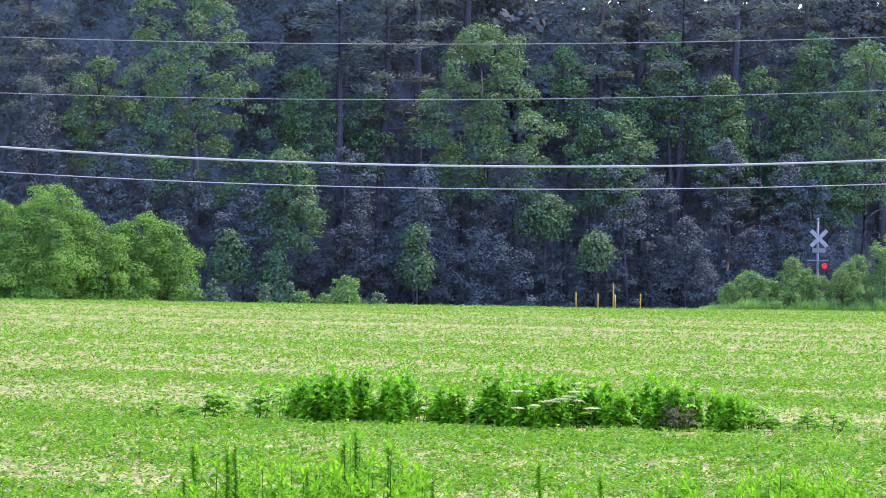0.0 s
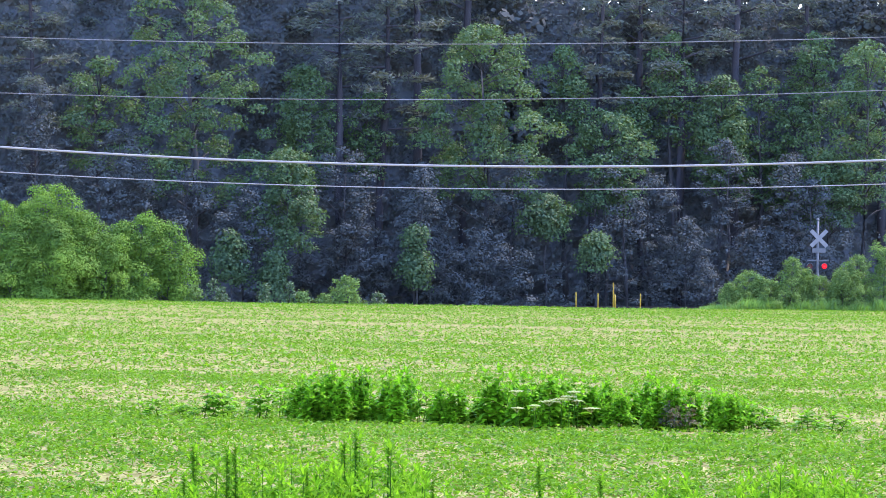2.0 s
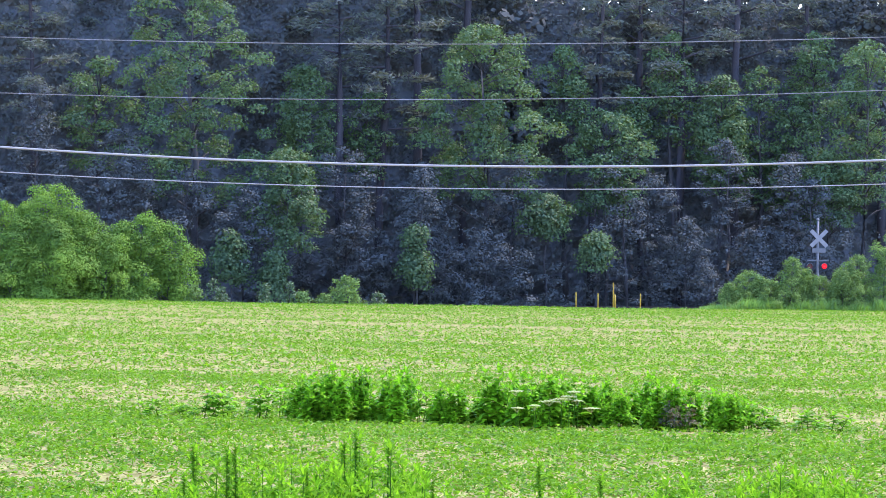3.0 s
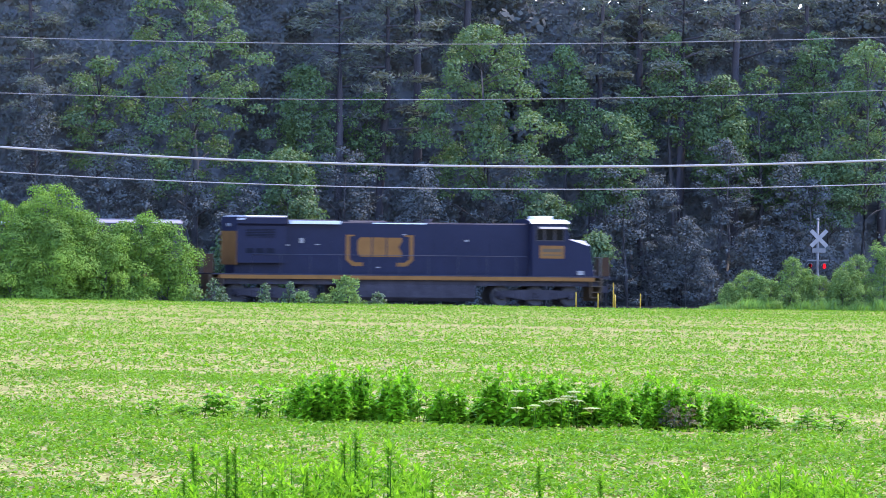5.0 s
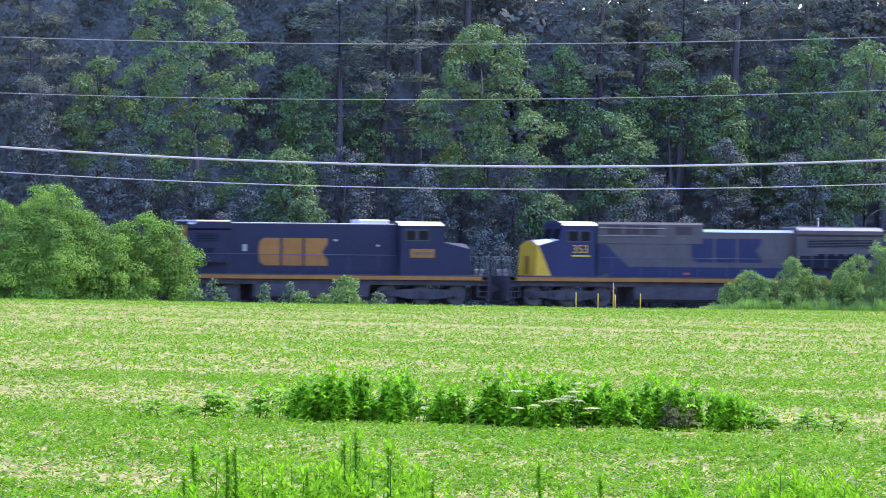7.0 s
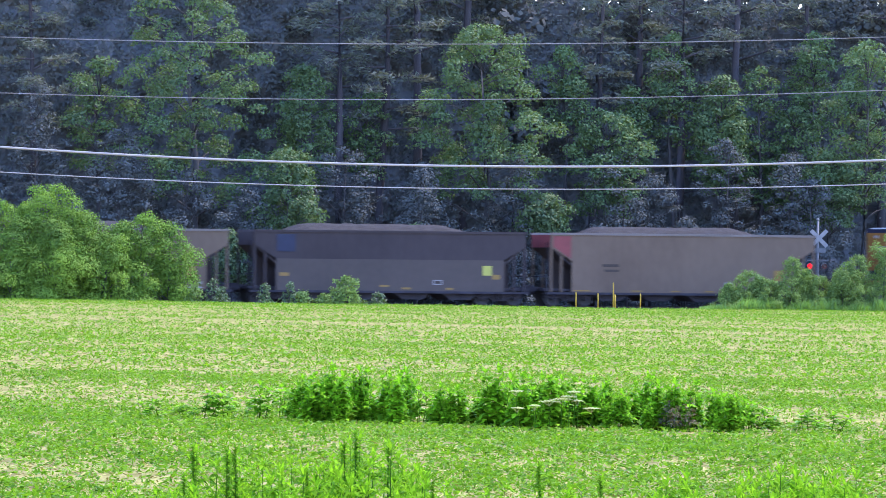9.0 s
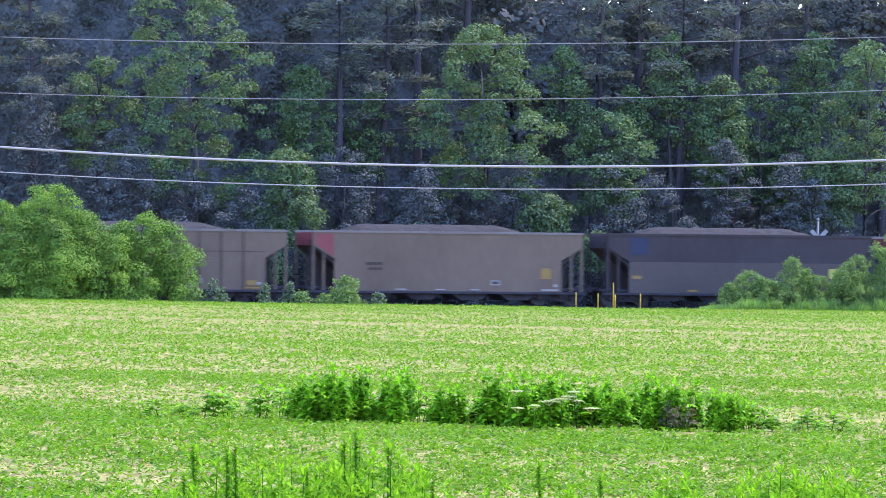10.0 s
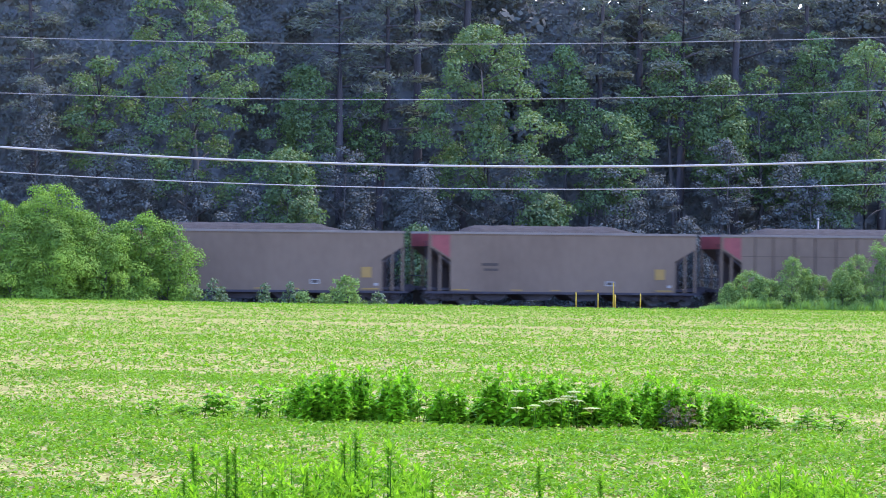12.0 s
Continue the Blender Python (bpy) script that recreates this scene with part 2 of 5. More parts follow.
def land(x, y):
    x = np.asarray(x, dtype=float)
    y = np.asarray(y, dtype=float)
    xc = np.clip(x, -32, 32)
    w = track_w(x, y)
    z = sstep(150, 330, y) * (-0.0068 * xc + 0.00006 * xc * xc)
    z = z * (1 - sstep(-7, -4, w)) - 0.35 * sstep(FIELD_EDGE + 1.0, -5.5, w)
    return z + 0.02 * np.sin(x * 0.31 + y * 0.17) * np.cos(y * 0.11)


def ground_z(x, y):
    return float(land(x, y))


def ground():
    xs = np.unique(np.concatenate([np.linspace(-3000, -200, 12), np.linspace(-200, -40, 17), np.linspace(-40, 40, 81), np.linspace(40, 200, 17), np.linspace(200, 3000, 12)]))
    ys = np.unique(np.concatenate([np.linspace(-600, 0, 7), np.linspace(0, 300, 121), np.linspace(300, 420, 121), np.linspace(420, 600, 19), np.linspace(600, 4500, 14)]))
    gx, gy = np.meshgrid(xs, ys)
    co = np.stack([gx, gy, land(gx, gy)], axis=-1).reshape(-1, 3)
    nx, ny = len(xs), len(ys)
    i = np.arange(nx * ny).reshape(ny, nx)
    f = np.stack([i[:-1, :-1], i[:-1, 1:], i[1:, 1:], i[1:, :-1]], axis=-1).reshape(-1, 4)
    me = bpy.data.meshes.new("ground")
    me.from_pydata(co.tolist(), [], f.tolist())
    me.materials.append(M_SOIL)
    me.materials.append(M_LITTER)
    mid = co[f].mean(axis=1)
    me.polygons.foreach_set("material_index", (track_w(mid[:, 0], mid[:, 1]) > -9.2).astype(np.int32))
    me.shade_smooth()
    tagged(new("ground", me), "pale straw-littered soil of a no-till crop field", "ground", kind="structure")


ground()


def railway():
    bm = bmesh.new()
    pts = [(-3.2, -0.5), (-1.9, -0.16), (1.9, -0.16), (3.2, -0.5)]
    prism(bm, pts, -340, 340, "x")
    bed = tagged(new("track_bed", mesh_of(bm, "track_bed", M_BALLAST)), "grey crushed stone bed of the railway", "track bed", kind="structure")
    bed.matrix_world = pose(*TRACK, 0, 0, 18)
    for w in (-0.76, 0.76):
        r = bmesh.new()
        prism(r, [(w - 0.07, -0.15), (w + 0.07, -0.15), (w + 0.02, -0.12), (w + 0.035, 0.0), (w - 0.035, 0.0), (w - 0.02, -0.12)], -340, 340, "x")
        ob = tagged(new("rail", mesh_of(r, "rail", M_RAIL)), "brown steel rail on timber ties", "rail", "rails of the track", "structure")
        ob.matrix_world = pose(*TRACK, 0, 0, 18)
    t = bmesh.new()
    for k in range(-80, 81):
        box(t, k * 0.53 - 0.11, k * 0.53 + 0.11, -1.3, 1.3, -0.25, -0.152)
    ob = tagged(new("ties", mesh_of(t, "ties", M_TIE)), "dark timber ties bedded in the stone", "ties", kind="stuff")
    ob.matrix_world = pose(*TRACK, 0, 0, 18)


railway()

# ---- woods ----
def clump_cloud(rng, blobs, per, stray=0.13):
    """Points in the upper and outer part of each blob (x, y, z, r, flat)."""
    out, ways = [], []
    for x, y, z, r, flat in blobs:
        n = max(8, int(per * r * r))
        d = rng.normal(size=(n, 3))
        d /= np.linalg.norm(d, axis=1, keepdims=True)
        d[:, 2] = np.where(d[:, 2] < -0.35, -d[:, 2], d[:, 2])
        k = rng.uniform(0.35, 1.0, (n, 1)) ** 0.5 * (1 + stray * rng.normal(size=(n, 1)))
        out.append(np.array([[x, y, z]]) + d * k * r * np.array([[1, 1, flat]]))
        ways.append(d)
    return np.concatenate(out), np.concatenate(ways)


def broadleaf(name, label, seed, height, radius, base, n_blobs, per, leaf, leaf_mat, blob=(0.55, 1.1), trunk_r=0.16, shape="dome", flat=0.75, category="tree", aspect=0.7, ruffle=0.5, lift=0.3, stray=0.13):
    """A tree or bush: a tapered trunk with limbs, and a crown of leaf sprays with gaps between them."""
    rng = np.random.default_rng(seed)
    root = thing(name, label, category)
    lean = rng.normal(size=2) * 0.02 * height
    blobs = []
    for i in range(n_blobs):
        f = (i + rng.uniform(0, 1)) / n_blobs
        z = base + (height - base) * f
        if shape == "dome":
            env = math.sqrt(max(0.05, 1 - (2 * f - 0.75) ** 2 / 1.6)) if f > 0.37 else 0.75 + f * 0.6
        elif shape == "cone":
            env = 0.18 + 0.95 * (1 - f) ** 0.8
        else:
            env = math.sqrt(max(0.03, 1 - f * f))
        a = i * 2.399 + rng.uniform(-0.5, 0.5)
        rad = radius * env * rng.uniform(0.3, 1.08)
        r = rng.uniform(*blob) * (0.75 + 0.35 * env)
        blobs.append((math.cos(a) * rad + lean[0] * f, math.sin(a) * rad + lean[1] * f, z - r * 0.5, r, flat))
    blobs.append((lean[0], lean[1], height - blob[0], blob[0] * 1.1, 1.0))
    bm = bmesh.new()
    top = Vector((lean[0], lean[1], height * 0.93))
    pts = [Vector((0, 0, -0.3))] + [top * f + Vector((*(rng.normal(size=2) * 0.012 * height), 0)) for f in (0.2, 0.45, 0.7, 1.0)]
    tube(bm, pts, [trunk_r * 1.25, trunk_r, trunk_r * 0.75, trunk_r * 0.45, trunk_r * 0.12], 7)
    for b in blobs[:: max(1, len(blobs) // 22)]:
        f = min(0.9, max(0.08, (b[2] - 0.5 * math.hypot(b[0], b[1])) / (height * 0.93)))
        p0 = top * f
        p1 = Vector(b[:3])
        tube(bm, [p0, p0.lerp(p1, 0.5) + Vector((0, 0, 0.08 * (p1 - p0).length)), p1], [trunk_r * 0.4 * (1 - 0.6 * f), trunk_r * 0.22, trunk_r * 0.07], 5)
    part("trunk", bm, M_BARK, root, smooth=True)
    c, ways = clump_cloud(rng, blobs, per, stray)
    part("crown", quads_mesh("crown", leaf_quads(c, leaf, rng, aspect, 0.5, 0.2, ways, ruffle=ruffle, lift=lift), leaf_mat), leaf_mat, root)
    return root


def pine(seed, height, crown_base, lean=0.0):
    rng = np.random.default_rng(seed)
    root = thing("pine_tree", "tall pine with bare reddish trunk and dusky needle crown", "tree", "trees of the wood")
    bm = bmesh.new()
    tip = Vector((lean * height, rng.normal() * 0.3, height))
    r = height * 0.0095
    pts = [Vector((0, 0, -0.3))] + [tip * f + Vector((*(rng.normal(size=2) * 0.1), 0)) for f in (0.25, 0.5, 0.75, 1.0)]
    tube(bm, pts, [r * 1.2, r, r * 0.85, r * 0.55, r * 0.1], 8)
    blobs = []
    n = 26
    for i in range(n):
        f = i / (n - 1)
        z = crown_base + (height - crown_base) * f
        reach = (3.4 - 2.6 * f) * rng.uniform(0.45, 1.0) * height / 24
        a = i * 2.399 + rng.uniform(-0.6, 0.6)
        p0 = tip * (z / height)
        p1 = p0 + Vector((math.cos(a) * reach, math.sin(a) * reach, 0.25 * reach * rng.uniform(-0.6, 1.0)))
        tube(bm, [p0, p0.lerp(p1, 0.6) + Vector((0, 0, 0.1 * reach)), p1], [r * 0.28, r * 0.16, r * 0.05], 5)
        for k in (0.6, 1.0):
            q = p0.lerp(p1, k)
            blobs.append((q.x, q.y, q.z, rng.uniform(0.5, 0.95), 0.55))
    for i in range(7):                  # dead stubs under the crown
        z = crown_base * rng.uniform(0.45, 1.0)
        a = rng.uniform(0, math.tau)
        p0 = tip * (z / height)
        tube(bm, [p0, p0 + Vector((math.cos(a), math.sin(a), 0.15)) * rng.uniform(0.6, 1.6)], [r * 0.16, r * 0.04], 4)
    part("trunk", bm, M_PBARK, root, smooth=True)
    c, ways = clump_cloud(rng, blobs, 125)
    part("crown", quads_mesh("crown", leaf_quads(c, 0.36, rng, 0.23, 0.3, -0.1), M_NEEDLE), M_NEEDLE, root)
    return root


def at_depth(px, w):
    """The place on the bearing px (12000ths of the view axis, 784 ahead), w metres beyond the track's middle."""
    k = (px - 784) / 12000
    y = (TRACK.y + w / math.cos(PSI)) / (1 - k * math.tan(PSI))
    return k * y, y


def put(tree, x, y, turn=0.0, size=1.0, sink=0.0):
    tree.matrix_world = Matrix.Translation((x, y, ground_z(x, y) - sink)) @ Euler((0, 0, turn)).to_matrix().to_4x4() @ Matrix.Scale(size, 4)
    return tree


def copy_scaled(ob, x, y, turn, size):
    c = copy_thing(ob, Matrix.Translation((x, y, ground_z(x, y))) @ Euler((0, 0, turn)).to_matrix().to_4x4())
    c.scale = (size, size, size)
    return c


def woods():
    rng = np.random.default_rng(11)
    lab = "leafy broadleaf tree at the edge of the wood"
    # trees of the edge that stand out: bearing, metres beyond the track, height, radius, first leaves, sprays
    edge = ((862, 15, 15.6, 3.8, 6.2, 78, M_LEAF), (345, 16, 18.5, 4.0, 6.0, 80, M_LEAF), (505, 12, 8.6, 1.9, 3.4, 40, M_LEAF), (430, 12.5, 6.6, 2.1, 1.2, 38, M_LEAF_HAZE),
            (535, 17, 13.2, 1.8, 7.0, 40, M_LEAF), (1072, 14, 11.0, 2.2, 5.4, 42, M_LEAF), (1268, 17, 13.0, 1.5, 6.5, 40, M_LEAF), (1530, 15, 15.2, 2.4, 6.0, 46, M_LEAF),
            (735, 12, 7.6, 1.3, 1.5, 30, M_LEAF_HAZE), (1055, 10, 4.3, 0.6, 2.7, 12, M_LEAF), (965, 12, 6.4, 1.1, 4.4, 18, M_LEAF), (1215, 12, 5.2, 1.6, 0.8, 30, M_LEAF_HAZE),
            (640, 13, 5.0, 1.8, 0.5, 34, M_LEAF_HAZE), (1390, 14, 8.8, 1.9, 1.5, 40, M_LEAF_HAZE), (215, 14, 9.5, 2.2, 3.0, 44, M_LEAF_HAZE), (1330, 13, 4.6, 1.5, 0.5, 28, M_LEAF_HAZE),
            (860, 11.5, 4.4, 1.9, 0.4, 34, M_LEAF_HAZE), (60, 17, 12.0, 2.6, 4.0, 46, M_LEAF_HAZE), (1470, 15, 9.0, 1.8, 5.0, 34, M_LEAF), (1150, 15, 7.4, 1.7, 1.0, 34, M_LEAF_HAZE), (760, 13, 4.0, 1.6, 0.3, 26, M_LEAF_HAZE),
            (905, 13.5, 8.6, 3.2, 0.4, 46, M_LEAF_HAZE), (1110, 13.5, 8.8, 3.0, 0.4, 44, M_LEAF_HAZE), (1290, 14.5, 9.5, 2.8, 0.4, 42, M_LEAF_HAZE), (610, 14, 8.8, 3.0, 0.4, 42, M_LEAF_HAZE), (760, 14.5, 8.0, 2.6, 0.4, 36, M_LEAF_HAZE), (330, 13.5, 7.5, 3.0, 0.4, 40, M_LEAF_HAZE), (1440, 13.5, 7.4, 2.4, 0.4, 34, M_LEAF_HAZE),
            (1185, 18.5, 15.5, 1.5, 9.5, 20, M_LEAF), (1340, 18.5, 13.6, 1.7, 6.0, 26, M_LEAF), (1402, 18, 12.2, 1.5, 6.0, 22, M_LEAF), (1440, 19, 15.8, 1.5, 10.5, 16, M_LEAF), (1112, 18, 12.4, 1.1, 8.0, 13, M_LEAF), (1005, 18, 14.6, 1.3, 10.0, 14, M_LEAF), (640, 18, 12.0, 1.4, 7.5, 16, M_LEAF), (170, 18, 13.5, 1.8, 7.5, 22, M_LEAF),
            (484, 10.5, 3.1, 0.35, 0.8, 10, M_LEAF), (738, 10.5, 4.6, 0.45, 1.4, 14, M_LEAF), (412, 11, 4.2, 0.6, 1.6, 12, M_LEAF))
    made = []
    for i, (px, w, h, r, b, n, m) in enumerate(edge):
        dim = m is M_LEAF_HAZE               # small trees with shade and haze put into the leaf colour: many short sprays
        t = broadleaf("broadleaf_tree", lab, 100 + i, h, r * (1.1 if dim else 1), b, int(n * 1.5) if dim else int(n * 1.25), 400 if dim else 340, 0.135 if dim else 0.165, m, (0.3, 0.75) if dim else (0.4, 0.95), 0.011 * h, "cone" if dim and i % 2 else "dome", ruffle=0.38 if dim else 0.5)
        tagged(t, group="trees of the wood")
        put(t, *at_depth(px, w))
        made.append(t)
    deep = [broadleaf("broadleaf_tree", "leafy broadleaf tree deep in the wood", 150 + i, h, r, b, n, 80, 0.40, m, trunk_r=0.011 * h) for i, (h, r, b, n, m) in enumerate(((16, 3.6, 3, 60, M_LEAF), (18.5, 4.0, 5, 66, M_LEAF_HAZE), (13.5, 2.4, 4, 46, M_LEAF_HAZE), (15, 2.6, 4, 46, M_LEAF)))]
    for t in deep:
        tagged(t, group="trees of the wood")
    fresh = list(range(4))
    pines = [pine(200 + i, h, cb, ln) for i, (h, cb, ln) in enumerate(((25, 12.5, 0.004), (23, 10.5, -0.01), (27, 14, 0.0), (22, 9.0, 0.02)))]
    spots = ((1203, 18, 0), (1300, 20, 2), (1135, 21, 1), (1045, 19, 3), (740, 20, 2), (598, 17, 0), (670, 18, 3), (905, 24, 1), (820, 22, 2), (60, 19, 3), (130, 24, 1), (20, 25, 0), (1410, 22, 1), (1480, 25, 3), (480, 24, 2), (260, 25, 0), (975, 26, 3), (1250, 27, 3), (1560, 21, 2), (1370, 30, 0), (700, 28, 1))
    used = set()
    for px, w, k in spots:
        x, y = at_depth(px, w)
        if k in used:
            copy_scaled(pines[k], x, y, rng.uniform(0, 6.28), rng.uniform(0.92, 1.1))
        else:
            used.add(k)
            put(pines[k], x, y)
    # the depth of the wood, row behind row
    for row, (w, step) in enumerate(((26, 5.5), (33, 9.0))):
        s = -50.0
        while s < 56:
            s += step * rng.uniform(0.7, 1.3)
            p = on_track(s, w + rng.uniform(-2, 2))
            if rng.random() < 0.3:
                copy_scaled(pines[rng.integers(0, 4)], p.x, p.y, rng.uniform(0, 6.28), rng.uniform(0.85, 1.0 if s > 12 else 1.15))
            else:
                k = int(rng.integers(0, 4))
                if k in fresh:
                    fresh.remove(k)
                    put(deep[k], p.x, p.y)
                else:
                    copy_scaled(deep[k], p.x, p.y, rng.uniform(0, 6.28), rng.uniform(0.95, 1.15 if s > 12 else 1.35))
    # an added leafy sheet behind the wood's edge, haze put into its grey: one uneven mass, heaped at three sizes, and
    # loose sprays over it
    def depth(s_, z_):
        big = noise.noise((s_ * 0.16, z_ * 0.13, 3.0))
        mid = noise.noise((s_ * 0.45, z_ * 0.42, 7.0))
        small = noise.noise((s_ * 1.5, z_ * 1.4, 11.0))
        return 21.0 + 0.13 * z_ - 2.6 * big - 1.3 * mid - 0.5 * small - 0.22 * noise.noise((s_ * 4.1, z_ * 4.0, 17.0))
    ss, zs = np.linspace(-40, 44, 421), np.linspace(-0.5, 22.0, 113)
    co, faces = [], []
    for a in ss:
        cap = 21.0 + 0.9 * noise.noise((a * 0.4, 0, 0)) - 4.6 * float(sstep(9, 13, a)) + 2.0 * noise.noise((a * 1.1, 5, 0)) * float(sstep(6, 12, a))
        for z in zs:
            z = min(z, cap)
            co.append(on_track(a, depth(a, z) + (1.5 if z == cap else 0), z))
    nz = len(zs)
    for i in range(len(ss) - 1):
        for j in range(nz - 1):
            k = i * nz + j
            if co[k + 1].z > co[k].z + 1e-4 or co[k + nz + 1].z > co[k + nz].z + 1e-4:
                faces.append((k, k + nz, k + nz + 1, k + 1))
    me = bpy.data.meshes.new("haze_fill_foliage")
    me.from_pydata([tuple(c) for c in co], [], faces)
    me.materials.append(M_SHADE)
    tagged(new("haze_fill_foliage", me), "added leaf sheet with haze and shade put into its grey", "foliage", kind="stuff")
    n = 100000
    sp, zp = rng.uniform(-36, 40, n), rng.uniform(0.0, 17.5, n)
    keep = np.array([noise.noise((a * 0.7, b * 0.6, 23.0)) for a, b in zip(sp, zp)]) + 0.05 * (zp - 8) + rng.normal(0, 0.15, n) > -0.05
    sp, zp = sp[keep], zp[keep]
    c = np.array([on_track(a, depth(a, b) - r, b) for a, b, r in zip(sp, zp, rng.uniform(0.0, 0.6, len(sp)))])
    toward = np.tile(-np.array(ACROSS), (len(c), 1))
    tagged(new("haze_grey_sprays", quads_mesh("haze_grey_sprays", leaf_quads(c, 0.19, rng, 0.75, 0.5, 0.2, toward, ruffle=0.4, lift=0.2), M_LEAF_HAZE)), "loose leaf sprays with haze and shade put into their grey", "foliage", kind="stuff")
    # the far side of the wood
    n = 45000
    s = rng.uniform(-42, 46, n)
    w = rng.uniform(46, 62, n)
    top = 28 - 4.5 * sstep(8, 22, s) + 2.5 * np.sin(s * 0.9) + 1.5 * np.sin(s * 2.3)
    z = rng.random(n) ** 1.15 * top - 0.4
    high = (rng.random(n) < 0.25) & (s < 9)
    z = np.where(high, 11 + 14 * rng.random(n), z)
    thin = (z > 15) & (s > 11) & (rng.random(n) < 0.38)
    s, w, z = s[~thin], w[~thin], z[~thin]
    c = np.stack([TRACK.x + ALONG.x * s + ACROSS.x * w, TRACK.y + ALONG.y * s + ACROSS.y * w, z], axis=1)
    # far leaves and undergrowth take the grey that stands for hazy shade
    tagged(new("far_woods", quads_mesh("far_woods", leaf_quads(c, 1.25, rng, 0.8), M_LEAF_HAZE)), "dense foliage deep in the wood, its shade put into the grey", "woods", kind="stuff")
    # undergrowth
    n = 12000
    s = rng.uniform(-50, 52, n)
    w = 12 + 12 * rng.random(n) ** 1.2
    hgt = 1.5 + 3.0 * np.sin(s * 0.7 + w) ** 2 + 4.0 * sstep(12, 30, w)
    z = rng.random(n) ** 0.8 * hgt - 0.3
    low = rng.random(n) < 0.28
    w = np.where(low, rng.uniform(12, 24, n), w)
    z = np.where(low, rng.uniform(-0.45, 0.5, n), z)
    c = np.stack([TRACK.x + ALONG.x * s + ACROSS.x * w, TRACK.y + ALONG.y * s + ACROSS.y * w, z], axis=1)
    tagged(new("undergrowth", quads_mesh("undergrowth", leaf_quads(c, 0.2, rng, 0.75), M_LEAF_HAZE)), "tangled undergrowth beneath the trees, shade put into its grey", "undergrowth", kind="stuff")


woods()


# ---- the railway's near verge: bushes, saplings, rank grass ----
def verge():
    rng = np.random.default_rng(5)
    bushes = ((88, -6.5, 6.0, 2.7, 40), (250, -6.0, 4.75, 2.3, 38), (300, -6.3, 4.3, 1.5, 26), (95, -8.0, 3.9, 2.0, 32), (10, -6.5, 5.1, 2.2, 34), (185, -7.4, 3.4, 1.8, 28), (20, -8.2, 2.6, 1.5, 20), (150, -6.6, 4.7, 1.6, 26), (215, -6.2, 4.3, 1.3, 22), (52, -7.4, 4.9, 1.9, 30), (125, -7.2, 4.6, 1.6, 24))
    for i, (px, w, h, r, n) in enumerate(bushes):
        t = broadleaf("bush", "rounded bright green bush on the railway bank", 300 + i, h, r, 0.1, n, 860, 0.100, M_BUSH, (0.42, 0.95), 0.07, "half", 0.9, "bush", ruffle=0.34, lift=0.2, stray=0.07)
        tagged(t, group="bushes on the bank")
        put(t, *at_depth(px, w))
    right = ((1325, -7.2, 2.05, 1.1, 18), (1400, -7.6, 2.75, 1.2, 22), (1365, -8.0, 1.5, 1.0, 14), (1450, -7.8, 1.8, 1.1, 16), (1520, -7.0, 3.0, 1.4, 26), (1565, -7.5, 3.4, 1.3, 24), (1490, -8.2, 2.1, 1.0, 16), (1290, -7.8, 1.3, 0.7, 10), (1580, -6.8, 4.8, 1.2, 24), (1428, -7.3, 2.2, 0.7, 10), (1345, -7.6, 1.7, 0.6, 8), (1505, -7.9, 2.5, 0.7, 10))
    for i, (px, w, h, r, n) in enumerate(right):
        t = broadleaf("shrub", "loose green shrub in the verge near the crossing", 340 + i, h, r * 1.2, 0.1, n + 70, 1900, 0.075, M_BUSH2, (0.11, 0.30), 0.04, "cone" if i % 2 else "half", 1.15, "shrub", ruffle=0.45, stray=0.22)
        tagged(t, group="shrubs by the crossing")
        put(t, *at_depth(px, w))
    small = ((611, -8.0, 1.42, 1.02, 52, M_BUSH2), (376, -8.0, 1.2, 0.6, 12, M_SAPL), (468, -8.0, 1.0, 0.4, 9, M_SAPL), (513, -8.0, 1.1, 0.42, 9, M_SAPL), (535, -8.2, 0.65, 0.35, 7, M_BUSH2), (392, -8.0, 0.8, 0.4, 7, M_SAPL), (575, -8.2, 0.5, 0.4, 7, M_BUSH2), (345, -8.2, 0.9, 0.4, 8, M_BUSH2), (670, -8.0, 0.6, 0.6, 8, M_SAPL))
    for i, (px, w, h, r, n, m) in enumerate(small):
        t = broadleaf("sapling", "small sapling at the far edge of the field" if m is M_BUSH2 else "greyish young sapling at the far edge of the field", 370 + i, h, r, 0.05, n + 8, 700, 0.11, m, (0.16, 0.3) if m is M_BUSH2 else (0.12, 0.24), 0.02, "half" if m is M_BUSH2 else "cone", 1.0, "sapling")
        tagged(t, group="saplings at the field edge")
        put(t, *at_depth(px, w))
    # rank grass along the verge
    n = 18000
    px = np.concatenate([rng.uniform(1240, 1640, 16000), rng.uniform(-60, 720, 1600), rng.uniform(720, 1240, 400)])
    w = rng.uniform(-9.3, -6.0, n)
    k = (px - 784) / 12000
    y = (TRACK.y + w / math.cos(PSI)) / (1 - k * math.tan(PSI))
    x = k * y
    h = np.where(px > 1235, rng.uniform(0.2, 0.75, n) * (0.35 + 0.65 * sstep(1235, 1330, px)), rng.uniform(0.05, 0.2, n)) * (0.75 + 0.35 * np.sin(x * 3.1) * np.sin(x * 1.3 + w))
    a = rng.uniform(0, math.tau, n)
    base = np.stack([x, y, land(x, y) - 0.02], axis=1)
    side = np.stack([np.cos(a), np.sin(a), 0 * a], axis=1) * 0.022
    tip = base + np.stack([rng.normal(0, 0.4, n) * h, rng.normal(0, 0.4, n) * h, h], axis=1)
    mid = (base + tip) / 2
    q = np.stack([base, mid + side, tip, mid - side], axis=1)
